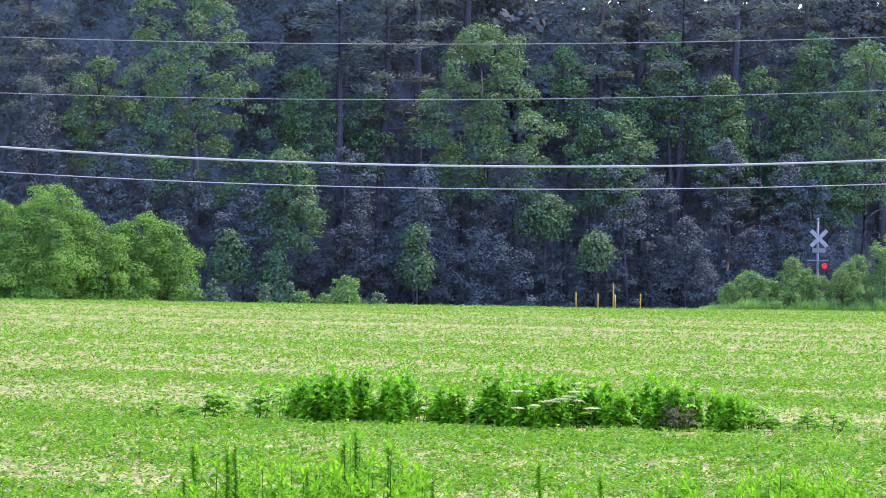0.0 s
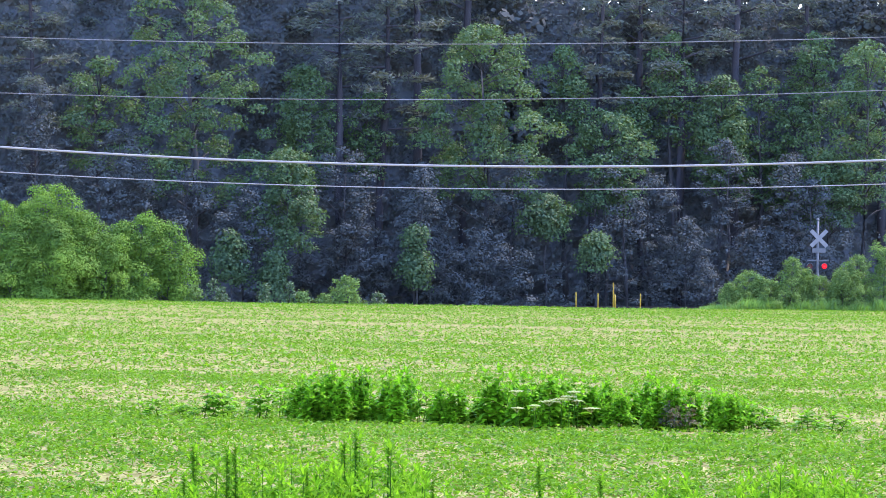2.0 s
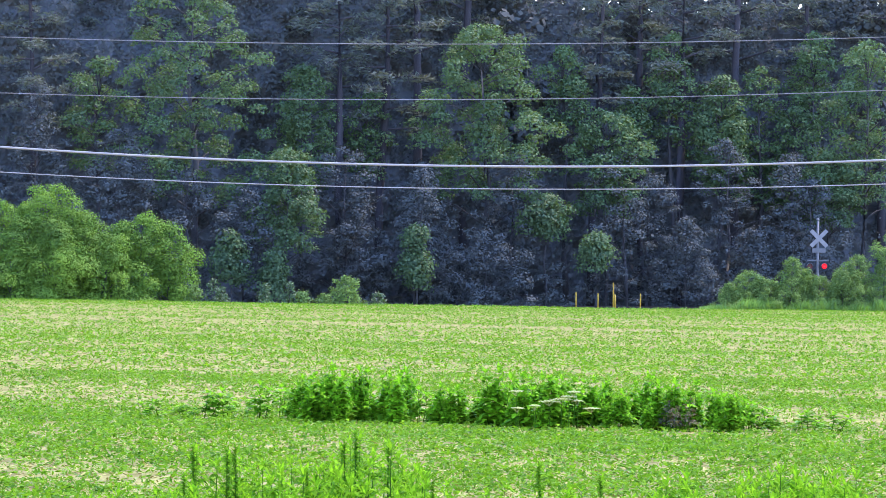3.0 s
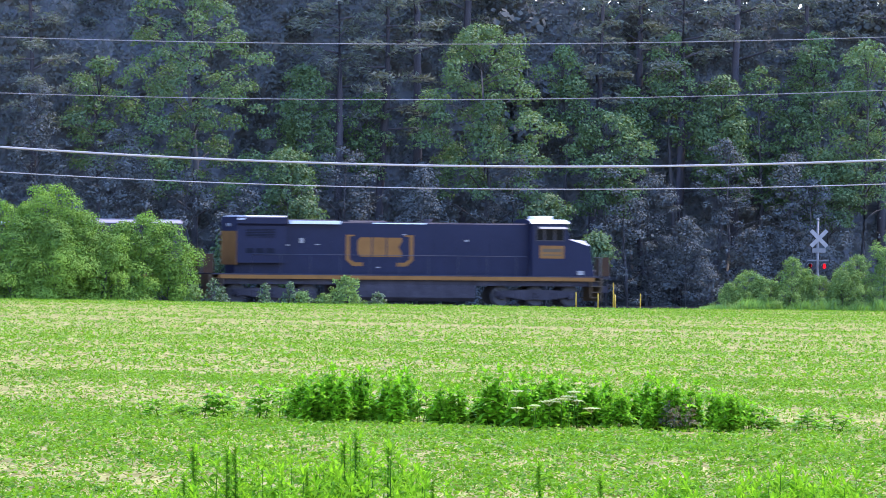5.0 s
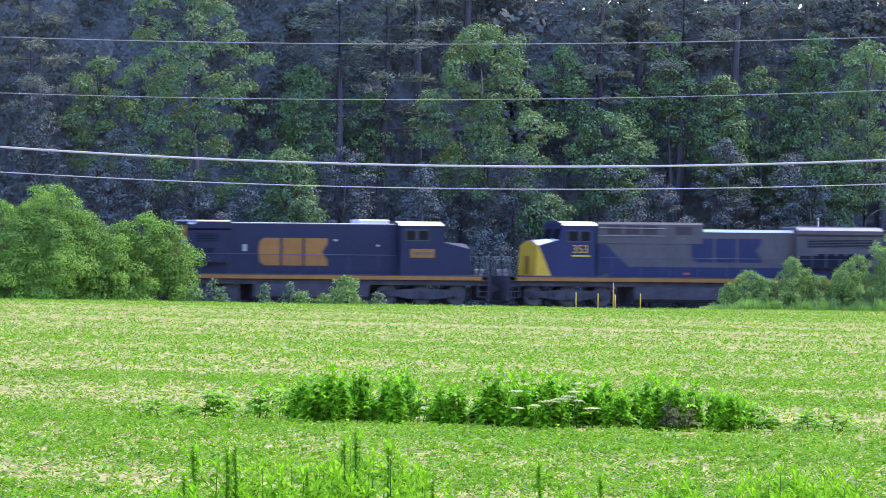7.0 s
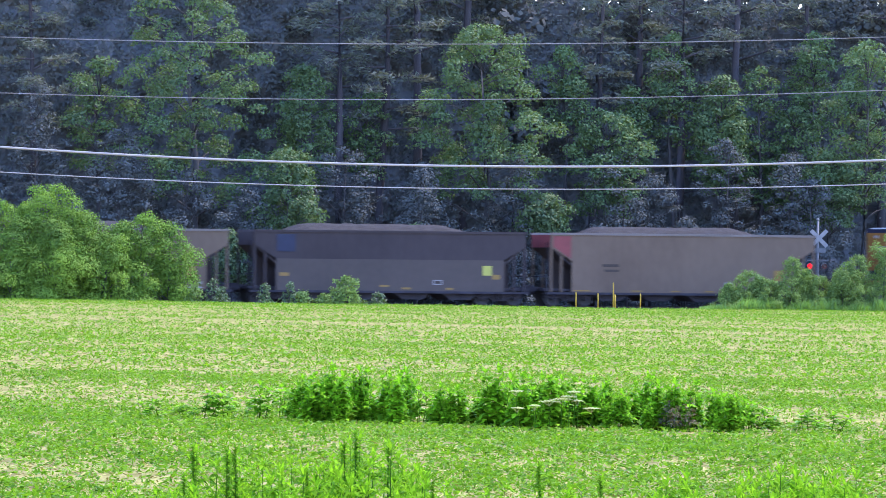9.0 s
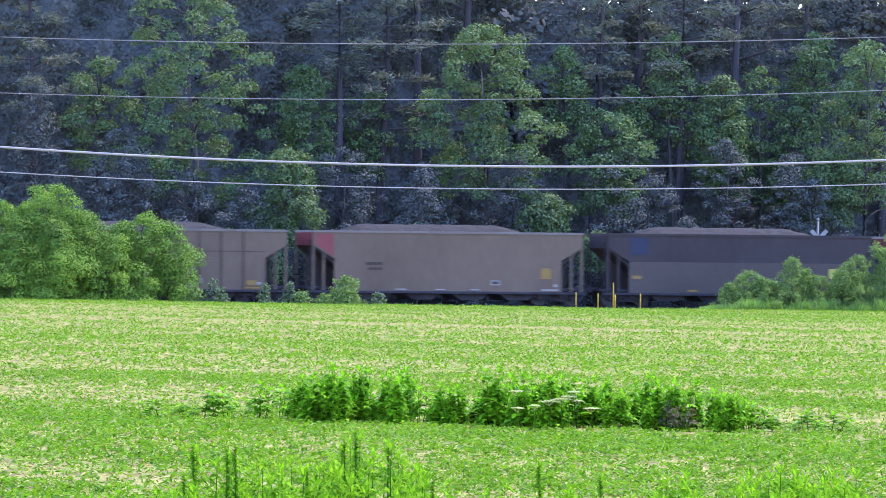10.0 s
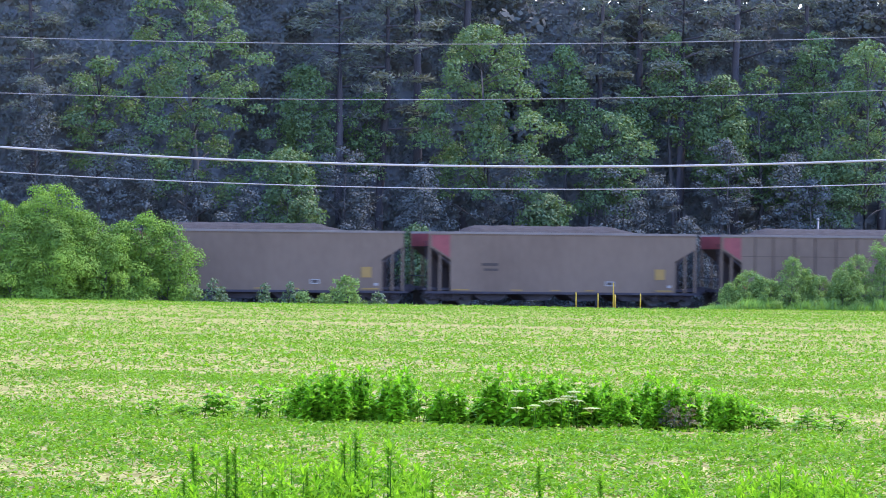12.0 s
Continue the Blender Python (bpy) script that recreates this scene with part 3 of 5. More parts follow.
    tagged(new("verge_grass", quads_mesh("verge_grass", q, M_GRASS)), "rank green grass along the railway verge", "grass", kind="stuff")


verge()


# ---- the field ----
def cover(x, y):
    """How closely the crop stands: bands along the drill rows, thin where it came up badly."""
    e = y + 1.5 * x
    c = 1.25 + 0.35 * np.sin(e * 0.19) * np.sin(e * 0.053 + 1) + 0.3 * np.sin(e * 0.41 + 0.13 * x)
    for mid, wide, amount in ((97, 7, 1.2), (59, 4.0, 0.9), (189, 6, 0.55), (223, 8, 0.65), (140, 6, 0.4), (268, 7, 0.4), (118, 3, 0.4)):
        c = c - amount * np.exp(-((e - mid) / wide) ** 2)
    for mid, wide, amount in ((81, 4, 0.5), (172, 9, 0.6), (320, 22, 0.9), (74, 4, 0.4), (150, 24, 0.35)):
        c = c + amount * np.exp(-((e - mid) / wide) ** 2)
    c = c + 1.1 * sstep(-46, -24, track_w(x, y))    # the far headland came up well
    return np.clip(c, 0.1, 3)


def crop():
    rng = np.random.default_rng(3)
    # sown in a wedge that widens away from the near headland
    leaves = []
    for y0, y1, n, size0, nl in ((52, 125, 84000, 0.62, 6), (125, 350, 104000, 0.81, 4)):
        y = y0 + (y1 - y0) * rng.random(n)
        x = (rng.random(n) - 0.5) * (0.15 * y + 3)
        ok = track_w(x, y) < FIELD_EDGE
        x, y = x[ok], y[ok]
        patch = np.array([0.5 * noise.noise((a * 1.8, b * 0.22, 0)) + 0.5 * noise.noise((a * 9, b * 1.3, 4)) for a, b in zip(x, y)])
        keep = rng.random(len(x)) < np.clip(cover(x, y) * (0.88 + 0.6 * patch) * 0.5, 0.11, 1)
        x, y = x[keep], y[keep]
        # each plant on its drill row, which runs along (1, -1.5)
        across = (1.5 * x + y) / 1.803
        shift = (np.round(across / 0.38) * 0.38 - across + rng.normal(0, 0.035, len(x)))
        x, y = x + shift * 0.832, y + shift * 0.555
        z = land(x, y)
        n = len(x)
        size = rng.uniform(0.6, 1.3, n) * size0
        for k in range(nl):
            a = rng.uniform(0, math.tau, n)
            r = rng.uniform(0.01, 0.12, n) * size
            h = rng.uniform(0.015, 0.08, n) * size
            c = np.stack([x + np.cos(a) * r, y + np.sin(a) * r, z + h], axis=1)
            leaves.append(leaf_quads(c, 0.090 * size, rng, 0.46, 1.4, 0.03, tilt=0.4))
    n = 9000
    y = 20 + 325 * rng.random(n)
    x = rng.uniform(-75, 75, n)
    ok = (track_w(x, y) < FIELD_EDGE) & (np.abs(x) > 0.075 * y + 1.5)
    x, y = x[ok], y[ok]
    for k in range(3):
        c = np.stack([x + rng.normal(0, 0.09, len(x)), y + rng.normal(0, 0.09, len(x)), land(x, y) + rng.uniform(0.02, 0.08, len(x))], axis=1)
        leaves.append(leaf_quads(c, 0.26, rng, 0.7, 1.5, 0.05))
    q = np.concatenate(leaves)
    tagged(new("soybean_crop", quads_mesh("soybean_crop", q, M_SOY)), "young bright green soybean plants in drilled rows", "crop", kind="stuff")
    # straw and stubble of the crop before
    m = 60000
    y = 52 + 295 * rng.random(m) ** 1.3
    x = (rng.random(m) - 0.5) * (0.15 * y + 3)
    ok = track_w(x, y) < FIELD_EDGE
    x, y = x[ok], y[ok]
    m = len(x)
    a = rng.uniform(0, math.tau, m)
    ln = rng.uniform(0.03, 0.10, m)
    rise = rng.uniform(0.0, 0.4, m)
    d = np.stack([np.cos(a) * np.sqrt(1 - rise ** 2), np.sin(a) * np.sqrt(1 - rise ** 2), rise], axis=1) * ln[:, None]
    p = np.stack([x, y, land(x, y) + 0.01], axis=1)
    s = np.stack([-np.sin(a), np.cos(a), 0 * a], axis=1) * 0.007
    up = np.array([[0, 0, 0.007]])
    q = np.stack([p - s, p + s + up * 0.3, p + d + s + up, p + d - s], axis=1)
    tagged(new("straw_stubble", quads_mesh("straw_stubble", q, M_STRAW)), "bleached straw and stubble among the crop", "straw", kind="stuff")


crop()


def leaf_pair(p, d, size, width, arch):
    """A leaf as two facets folded over an arch, from its stalk to its tip."""
    side = d.cross(Vector((0, 0, 1)))
    side = (side.normalized() if side.length > 1e-4 else Vector((1, 0, 0))) * size * width * 0.5
    m = p + d * size * 0.5
    e = p + d * size - Vector((0, 0, arch * size))
    k = p + d * size * 0.15
    return [[p, k.lerp(m, 0.7) + side, m + Vector((0, 0, 0.04 * size)), k.lerp(m, 0.7) - side], [m + side * 0.95, e, m - side * 0.95, m + Vector((0, 0, 0.04 * size))]]


def weed(name, label, seed, height, spread, leaf, leaf_mat, stems=3, narrow=0.45, nodes=9, per_node=3, lean=0.12, group="", category="weed", fan=1.2, reach=0.10, first=0.15):
    """A weed: upright stems, and leaves in whorls at nodes, set off on short side shoots; upright leaves at the tip."""
    rng = np.random.default_rng(seed)
    root = thing(name, label, category, group)
    quads = []
    for i in range(stems):
        a = rng.uniform(0, math.tau)
        h = height * (1.0 if i == 0 else rng.uniform(0.5, 0.92))
        b = Vector((math.cos(a), math.sin(a), 0)) * (0 if i == 0 else rng.uniform(0.2, 1) * spread)
        t = b * fan + Vector((rng.normal() * lean * h * 0.5, rng.normal() * lean * h * 0.5, h * 0.93))
        bm = bmesh.new()
        tube(bm, [b * 0.7 - Vector((0, 0, 0.04)), b.lerp(t, 0.5) + Vector((rng.normal() * 0.02, 0, 0)), t], [0.010, 0.007, 0.003], 5)
        part("stem", bm, M_WSTEM, root, smooth=True)
        for k in range(nodes):
            f = first + (1 - first) * (k + rng.uniform(0.1, 0.9)) / nodes
            p = b.lerp(t, f)
            sa = rng.uniform(0, math.tau)
            q = p + Vector((math.cos(sa), math.sin(sa), rng.uniform(0.1, 0.8))) * reach * rng.uniform(0.1, 1.0) * (1.15 - f)
            for j in range(per_node):
                la = sa + rng.uniform(-1.6, 1.6) if j else sa
                d = Vector((math.cos(la), math.sin(la), rng.uniform(-0.1, 0.95))).normalized()
                quads += leaf_pair(q, d, leaf * rng.uniform(0.65, 1.25) * (1.1 - 0.3 * f), narrow * rng.uniform(0.8, 1.2), rng.uniform(0.05, 0.5))
        for j in range(5):
            la = j * 1.3 + rng.uniform(0, 0.6)
            d = Vector((math.cos(la) * 0.6, math.sin(la) * 0.6, rng.uniform(0.6, 1.3))).normalized()
            quads += leaf_pair(t, d, leaf * rng.uniform(0.5, 0.85), narrow, 0.1)
    part("foliage", quads_mesh("foliage", np.array([[list(v) for v in q] for q in quads]), leaf_mat), leaf_mat, root)
    return root


def in_field(px, py):
    """A place on the field by its bearing px and its dip py below the horizon, in the same measure."""
    d = 12000 * EYE.z / (py - 472 - (px - 784) * 0.00942)
    return (px - 784) * d / 12000, d


def weeds():
    rng = np.random.default_rng(9)
    lab = "leafy green broadleaf weed standing in the crop"
    protos = [weed("broadleaf_weed", lab, 400 + i, 1.0, 0.10, 0.21, M_WEED, st, 0.58, 11, 4, 0.10, "weed patch in the crop", fan=1.5, reach=0.10, first=0.03) for i, st in enumerate((5, 6, 7, 6))]
    slim = [weed("broadleaf_weed", "small upright green weed standing in the crop", 415 + i, 1.0, 0.2, 0.26, M_WEED, st, 0.36, 10, 5, 0.08, "weed patch in the crop", fan=1.3, reach=0.10) for i, st in enumerate((2, 3))]
    used = set()
    tops = ((285, 713), (325, 720), (360, 703), (398, 698), (437, 715), (462, 690), (495, 695), (515, 682), (540, 665), (560, 655), (583, 645), (608, 662), (637, 650), (655, 690), (684, 660), (705, 668), (724, 650), (742, 700), (778, 680), (800, 690), (820, 680), (848, 690), (874, 648), (890, 690), (912, 668), (930, 655), (955, 665), (978, 660), (1000, 668), (1022, 665), (1048, 670), (1075, 672), (1100, 690), (1122, 672), (1148, 663), (1165, 680), (1195, 672), (1232, 672), (1258, 705), (1280, 698), (1305, 697), (1330, 722), (1268, 700), (1294, 696), (1318, 708), (1342, 728), (1375, 745), (1432, 735), (1478, 742), (930, 700), (1060, 715), (850, 715), (1110, 715), (600, 700), (690, 705))
    for i, (px, py) in enumerate(tops):
        foot = 736 + (px - 300) * 0.027 + rng.uniform(-3, 4)
        x, y = in_field(px, foot)
        y += rng.uniform(-0.5, 0.9)
        h = (foot - py) * y / 12000
        k = i % 4
        src = protos
        if h < 0.40:
            k, src = 4 + i % 2, dict(zip((4, 5), slim))
        m = Matrix.Translation((x, y, ground_z(x, y))) @ Euler((0, 0, rng.uniform(0, 6.28))).to_matrix().to_4x4()
        if k in used:
            c = copy_thing(src[k], m)
        else:
            used.add(k)
            c = src[k]
            c.matrix_world = m
        if h <= 0.40:
            c.scale = (0.72, 0.72, h * 1.3)
            continue
        c.scale = (h * 1.05, h * 1.05, h * 0.97)
        # lower growth beside it closes the patch
        for e in ((-1,) if i % 3 else (-1, 1)):
            g = int(rng.integers(0, 4))
            if g in used:
                q = h * rng.uniform(0.45, 0.7)
                xo, yo = x + e * rng.uniform(0.07, 0.16), y + rng.uniform(-0.3, 0.3)
                c = copy_thing(protos[g], Matrix.Translation((xo, yo, ground_z(xo, yo))) @ Euler((0, 0, rng.uniform(0, 6.28))).to_matrix().to_4x4())
                c.scale = (q * 1.1, q * 1.1, q)
        if i % 2:
            continue
        # a taller shoot over the mass
        g = 5 if i % 4 == 0 else 4
        m = Matrix.Translation((x + rng.uniform(-0.05, 0.05), y, ground_z(x, y)))
        if g in used:
            c = copy_thing(slim[g - 4], m)
        else:
            used.add(g)
            c = slim[g - 4]
            c.matrix_world = m
        c.scale = (h * 0.85, h * 0.85, h * 1.0)
    for i, (px, py, h) in enumerate(((1183, 757, 0.36), (1205, 758, 0.42))):
        x, y = in_field(px, py)
        t = weed("dry_weed", "withered brown weed among green ones", 430 + i, h, 0.14, 0.08, M_DRY, 6, 0.4, 9, 4, 0.2, "weed patch in the crop")
        t.matrix_world = pose(x, y - 1.5, ground_z(x, y))
    # flat pale flower heads
    for i, (px, py, w) in enumerate(((912, 686, 0.18), (915, 716, 0.16), (970, 704, 0.28), (990, 700, 0.30), (1012, 688, 0.16), (1018, 704, 0.14), (1043, 717, 0.22), (945, 712, 0.14), (1003, 696, 0.2))):
        foot = 752
        x, y = in_field(px, foot)
        y -= 2.2
        h = EYE.z - (py - 472 - (px - 784) * 0.00942) * y / 12000
        root = thing("flowering_weed", "weed with flat cream-white flower heads", "weed", "weed patch in the crop")
        bm = bmesh.new()
        tube(bm, [(0, 0, -0.03), (0.01, 0, h * 0.6), (0, 0, h - 0.03)], [0.006, 0.005, 0.003], 5)
        part("stem", bm, M_WSTEM, root)
        bm = bmesh.new()
        for k in range(46):
            a, r = k * 2.399, math.sqrt(k / 46) * w * 0.5
            p = Vector((math.cos(a) * r, math.sin(a) * r, h - 0.02 - 0.25 * r * r / w + rng.uniform(-0.006, 0.006)))
            if k % 5 == 0:
                tube(bm, [(0, 0, h - 0.09), p], [0.002, 0.0015], 3)
            bmesh.ops.create_icosphere(bm, subdivisions=1, radius=0.012, matrix=Matrix.Translation(p) @ Matrix.Diagonal((1.2, 1.2, 0.5, 1)))
        part("flower_head", bm, M_UMBEL, root)
        root.matrix_world = pose(x, y, ground_z(x, y))
    # tall narrow-leaved weeds of the near headland
    lab = "tall narrow-leaved green weed at the near field edge"
    tall = [weed("tall_weed", lab, 450 + i, 1.0, 0.07, 0.20, M_TALLWEED, st, 0.22, 20, 4, 0.05, "tall weeds at the field edge") for i, st in enumerate((1, 2, 3))]
    low = [weed("leafy_weed", "low leafy light green weed at the near field edge", 460 + i, 0.6, 0.24, 0.18, M_TALLWEED, 7, 0.25, 12, 4, 0.2, "tall weeds at the field edge") for i in range(2)]
    used = set()
    rows = [(350, 778, 0), (331, 838, 0), (405, 790, 1), (420, 782, 0), (638, 753, 0), (612, 775, 1), (694, 768, 0), (470, 800, 1), (545, 822, 0), (500, 815, 2), (575, 812, 2), (655, 800, 2), (745, 815, 1), (960, 810, 0), (1070, 835, 0), (800, 840, 1), (895, 845, 1), (1010, 850, 1), (228, 845, 1), (430, 802, 0), (452, 812, 2), (522, 800, 0), (590, 792, 1), (626, 764, 0), (660, 784, 1), (706, 788, 1), (722, 806, 2), (384, 800, 1), (1032, 856, 0), (868, 858, 1), (345, 800, 0), (412, 800, 0)]
    for px, py, k in rows:
        d = 47 + rng.uniform(-2, 2)
        x = (px - 784) * d / 12000
        h = 2.0 + (472 + (px - 784) * 0.0094 - py) * d / 12000 - ground_z(x, d)
        m = Matrix.Translation((x, d, ground_z(x, d))) @ Euler((0, 0, rng.uniform(0, 6.28))).to_matrix().to_4x4()
        if ("t", k) in used:
            c = copy_thing(tall[k], m)
        else:
            used.add(("t", k))
            c = tall[k]
            c.matrix_world = m
        c.scale = (h, h, h * 0.94)
    spire = [weed("spire_weed", "dark upright weed with short leaves along its stem", 470 + i, 1.0, 0.03, 0.062, M_SPIRE, 1, 0.34, 44, 7, 0.03, "tall weeds at the field edge", reach=0.010, first=0.45) for i in range(2)]
    for i, (px, py) in enumerate(((350, 778), (346, 790), (410, 784), (419, 776), (333, 832), (547, 820), (638, 752), (612, 766), (695, 769), (957, 809), (1070, 835), (770, 838))):
        d = 45.5 + rng.uniform(-1, 1)
        x = (px - 784) * d / 12000
        h = 2.0 + (472 + (px - 784) * 0.0094 - py) * d / 12000 - ground_z(x, d)
        m = Matrix.Translation((x, d, ground_z(x, d)))
        if i < 2:
            c = spire[i]
            c.matrix_world = m
        else:
            c = copy_thing(spire[i % 2], m)
        c.scale = (h, h, h)
    for i in range(50):
        px = rng.choice([rng.uniform(420, 780), rng.uniform(1180, 1568), rng.uniform(-10, 1578)])
        py = rng.uniform(828, 885) if 420 < px < 780 or px > 1180 else rng.uniform(860, 900)
        d = 46 + rng.uniform(-2, 3)
        x = (px - 784) * d / 12000
        h = 2.0 + (472 + (px - 784) * 0.0094 - py) * d / 12000 - ground_z(x, d)
        k = i % 2
        m = Matrix.Translation((x, d, ground_z(x, d))) @ Euler((0, 0, rng.uniform(0, 6.28))).to_matrix().to_4x4()
        if ("l", k) in used:
            c = copy_thing(low[k], m)
        else:
            used.add(("l", k))
            c = low[k]
            c.matrix_world = m
        c.scale = (0.8, 0.8, h / 0.6)


weeds()


# ---- wires ----
def wires():
    y0 = 300.0
    p = 12000 / y0
    poles = (-58.0, 62.0)
    # height of the lowest point, its place, how it curves, thickness
    rows = (("power_wire", "thin pale power line wire", 11.81, -5.7, 0.00083, 0.0155),
            ("power_wire", "thin pale power line wire", 9.34, -6.7, 0.00093, 0.0155),
            ("telephone_cable", "thick pale bundled telephone cable", 6.45, 1.9, 0.00141, 0.0470),
            ("telephone_cable", "slim pale telephone cable", 5.45, 1.7, 0.00120, 0.0200))
    for name, label, z0, x0, k, r in rows:
        bm = bmesh.new()
        pts = [(x, y0, z0 + k * (x - x0) ** 2) for x in np.linspace(poles[0], poles[1], 61)]
        tube(bm, pts, [r] * 61, 8)
        tagged(new(name, mesh_of(bm, name, M_CABLE if r > 0.018 else M_WIRE, True)), label, "wire", "overhead wires")
    for x in poles:
        root = thing("utility_pole", "weathered wooden pole carrying the wires", "utility pole", "poles of the line")
        bm = bmesh.new()
        tube(bm, [(0, 0, -0.5), (0, 0, 7), (0, 0, 15)], [0.18, 0.15, 0.11], 12)
        part("pole", bm, M_POLE, root, smooth=True)
        part("crossarm", boxes((-0.06, 0.06, -0.9, 0.9, 13.6, 13.75)), M_POLE, root)
        root.matrix_world = pose(x, y0 + 0.18, ground_z(x, y0))


wires()


# ---- crossing signal and marker posts ----
LENSES = []


def crossing_signal():
    x, y = at_depth(1447, 6.5)
    root = thing("crossing_signal", "railway crossing signal with white crossbuck and red flashing lamps", "crossing signal")
    bm = bmesh.new()
    tube(bm, [(0, 0, -0.1), (0, 0, 2.4), (0, 0, 5.05)], [0.075, 0.07, 0.065], 12)
    bmesh.ops.create_uvsphere(bm, u_segments=10, v_segments=6, radius=0.085, matrix=Matrix.Translation((0, 0, 5.05)))
    part("mast", bm, M_MAST, root, smooth=True)
    part("base_box", boxes((-0.2, 0.2, -0.2, 0.2, -0.1, 0.35)), M_MAST, root)
    for a in (45, -45):
        bm = boxes((-0.61, 0.61, -0.012, 0.012, -0.105, 0.105))
        bmesh.ops.bevel(bm, geom=bm.edges[:], offset=0.006, segments=1)
        ob = part("crossbuck_board", bm, M_WHITE, root, "white reflective crossbuck board")
        ob.matrix_local = pose(0.06, -0.10 - (0.03 if a > 0 else 0), 4.05, 0, a, 0)
    part("track_plate", boxes((-0.30, 0.42, -0.10, -0.08, 3.28, 3.52)), M_MAST, root)
    bm = boxes((-0.55, 0.60, -0.06, 0.06, 2.82, 2.9))
    part("lamp_arm", bm, M_MAST, root, "grey lamp crossarm")
    part("control_box", boxes((-0.02, 0.3, -0.14, -0.04, 1.72, 2.0)), M_MAST, root)
    for xo in (-0.42, 0.36):
        bm = bmesh.new()
        tube(bm, [(xo, -0.10, 2.55), (xo, -0.13, 2.55)], [0.27, 0.27], 24)
        disc = part("lamp_background", bm, M_BLACK, root, "round black lamp background")
        bm = bmesh.new()
        outer = [(math.cos(a) * 0.17 + xo, math.sin(a) * 0.17 + 2.55) for a in np.linspace(0.1, math.pi - 0.1, 9)]
        inner = [(math.cos(a) * 0.155 + xo, math.sin(a) * 0.155 + 2.55) for a in np.linspace(math.pi - 0.1, 0.1, 9)]
        prism(bm, outer + inner, -0.40, -0.13)
        part("visor", bm, M_MAST, disc, "grey visor lit by the sun")
        bm = bmesh.new()
        tube(bm, [(0, 0.012, 0), (0, 0.0, 0)], [0.145, 0.145], 20)
        n_back = len(bm.faces)
        tube(bm, [(0, 0.0, 0), (0, -0.03, 0), (0, -0.045, 0)], [0.145, 0.12, 0.05], 20)
        bm.faces.ensure_lookup_table()
        for f in bm.faces[n_back:]:
            f.material_index = 1
        me = mesh_of(bm, "lamp_lens", M_LENSOFF)
        me.materials.append(M_LENSON)
        lens = part("lamp_lens", me, M_LENSOFF, disc, "round red lamp lens")
        LENSES.append((lens, Vector((xo, -0.19, 2.55))))
    root.matrix_world = pose(x, y, ground_z(x, y))


crossing_signal()


def marker_posts():
    for px, tall, two in ((1020, 0.78, False), (1059, 0.74, False), (1086, 1.28, True), (1134, 0.74, False)):
        x, y = at_depth(px, -8.6)
        root = thing("marker_post", "tall yellow marker post with a stub beside it" if two else "short yellow marker post at the far field edge", "marker post", "yellow marker posts")
        bm = bmesh.new()
        tube(bm, [(0, 0, -0.2), (0.01, 0, tall * 0.6), (0.0, 0, tall - 0.03), (0, 0, tall)], [0.038, 0.036, 0.036, 0.02], 10)
        part("post", bm, M_YPOST, root, smooth=True)
        if two:
            bm = bmesh.new()
            tube(bm, [(0.1, 0.05, -0.2), (0.09, 0.05, 0.66), (0.09, 0.05, 0.68)], [0.05, 0.05, 0.03], 10)
            part("stub_post", bm, M_YPOST, root, smooth=True)
        root.matrix_world = pose(x, y, ground_z(x, y) + 0.05)


marker_posts()


# ---- the train ----
SPEED = 19.25
WHEELS = []                             # (wheelset, its place in the bogie, radius, direction)
UNITS = []                              # (unit, place along the track at 5.5 s, faces backwards)


def bogie(parent, x, axles, r, gauge, heading):
    """A bogie: side frames, springs and axle boxes, with its wheelsets as sub-parts."""
    span = axles[-1] - axles[0]
    bm = bmesh.new()
    for y in (-1.0, 1.0):
        prism(bm, [(axles[0] - 0.35, r - 0.05), (axles[0] - 0.3, r + 0.22), (-span * 0.2, r + 0.30), (span * 0.2, r + 0.30), (axles[-1] + 0.3, r + 0.22), (axles[-1] + 0.35, r - 0.05), (axles[-1] - 0.3, r - 0.08), (span * 0.2, r - 0.22), (-span * 0.2, r - 0.22), (axles[0] + 0.3, r - 0.08)], y - 0.07, y + 0.07)
        for a in axles:
            box(bm, a - 0.16, a + 0.16, y - 0.15, y + 0.15, r - 0.17, r + 0.17)
            tube(bm, [(a, y * 1.14, r), (a, y * 1.2, r)], [0.11, 0.09], 10)
        for a, b in zip(axles, axles[1:]):
            for k in (-0.13, 0.13):
                tube(bm, [((a + b) / 2 + k, y * 1.08, r - 0.18), ((a + b) / 2 + k, y * 1.08, r + 0.16)], [0.075, 0.075], 8)
    box(bm, -0.25, 0.25, -1.0, 1.0, r - 0.1, r + 0.25)
    b = part("bogie", bm, M_UNDER, parent)
    b.matrix_local = pose(x, 0, 0)
    for a in axles:
        bm = bmesh.new()
        tube(bm, [(0, -1.0, 0), (0, 1.0, 0)], [0.08, 0.08], 8)
        for y in (-0.76, 0.76):
            s = 1 if y > 0 else -1
            tube(bm, [(0, y - 0.07 * s, 0), (0, y - 0.045 * s, 0), (0, y - 0.04 * s, 0), (0, y + 0.07 * s, 0)], [r + 0.03, r + 0.03, r, r - 0.01], 24)
            for k in range(3):
                w = k * math.tau / 3
                bmesh.ops.create_cube(bm, size=1, matrix=Matrix.Translation((math.cos(w) * r * 0.55, y + 0.075 * s, math.sin(w) * r * 0.55)) @ Matrix.Diagonal((0.09, 0.02, 0.09, 1)))
        ws = part("wheelset", bm, M_WHEEL, b)
        WHEELS.append((ws, Vector((a, 0, r)), r, heading))
    return b


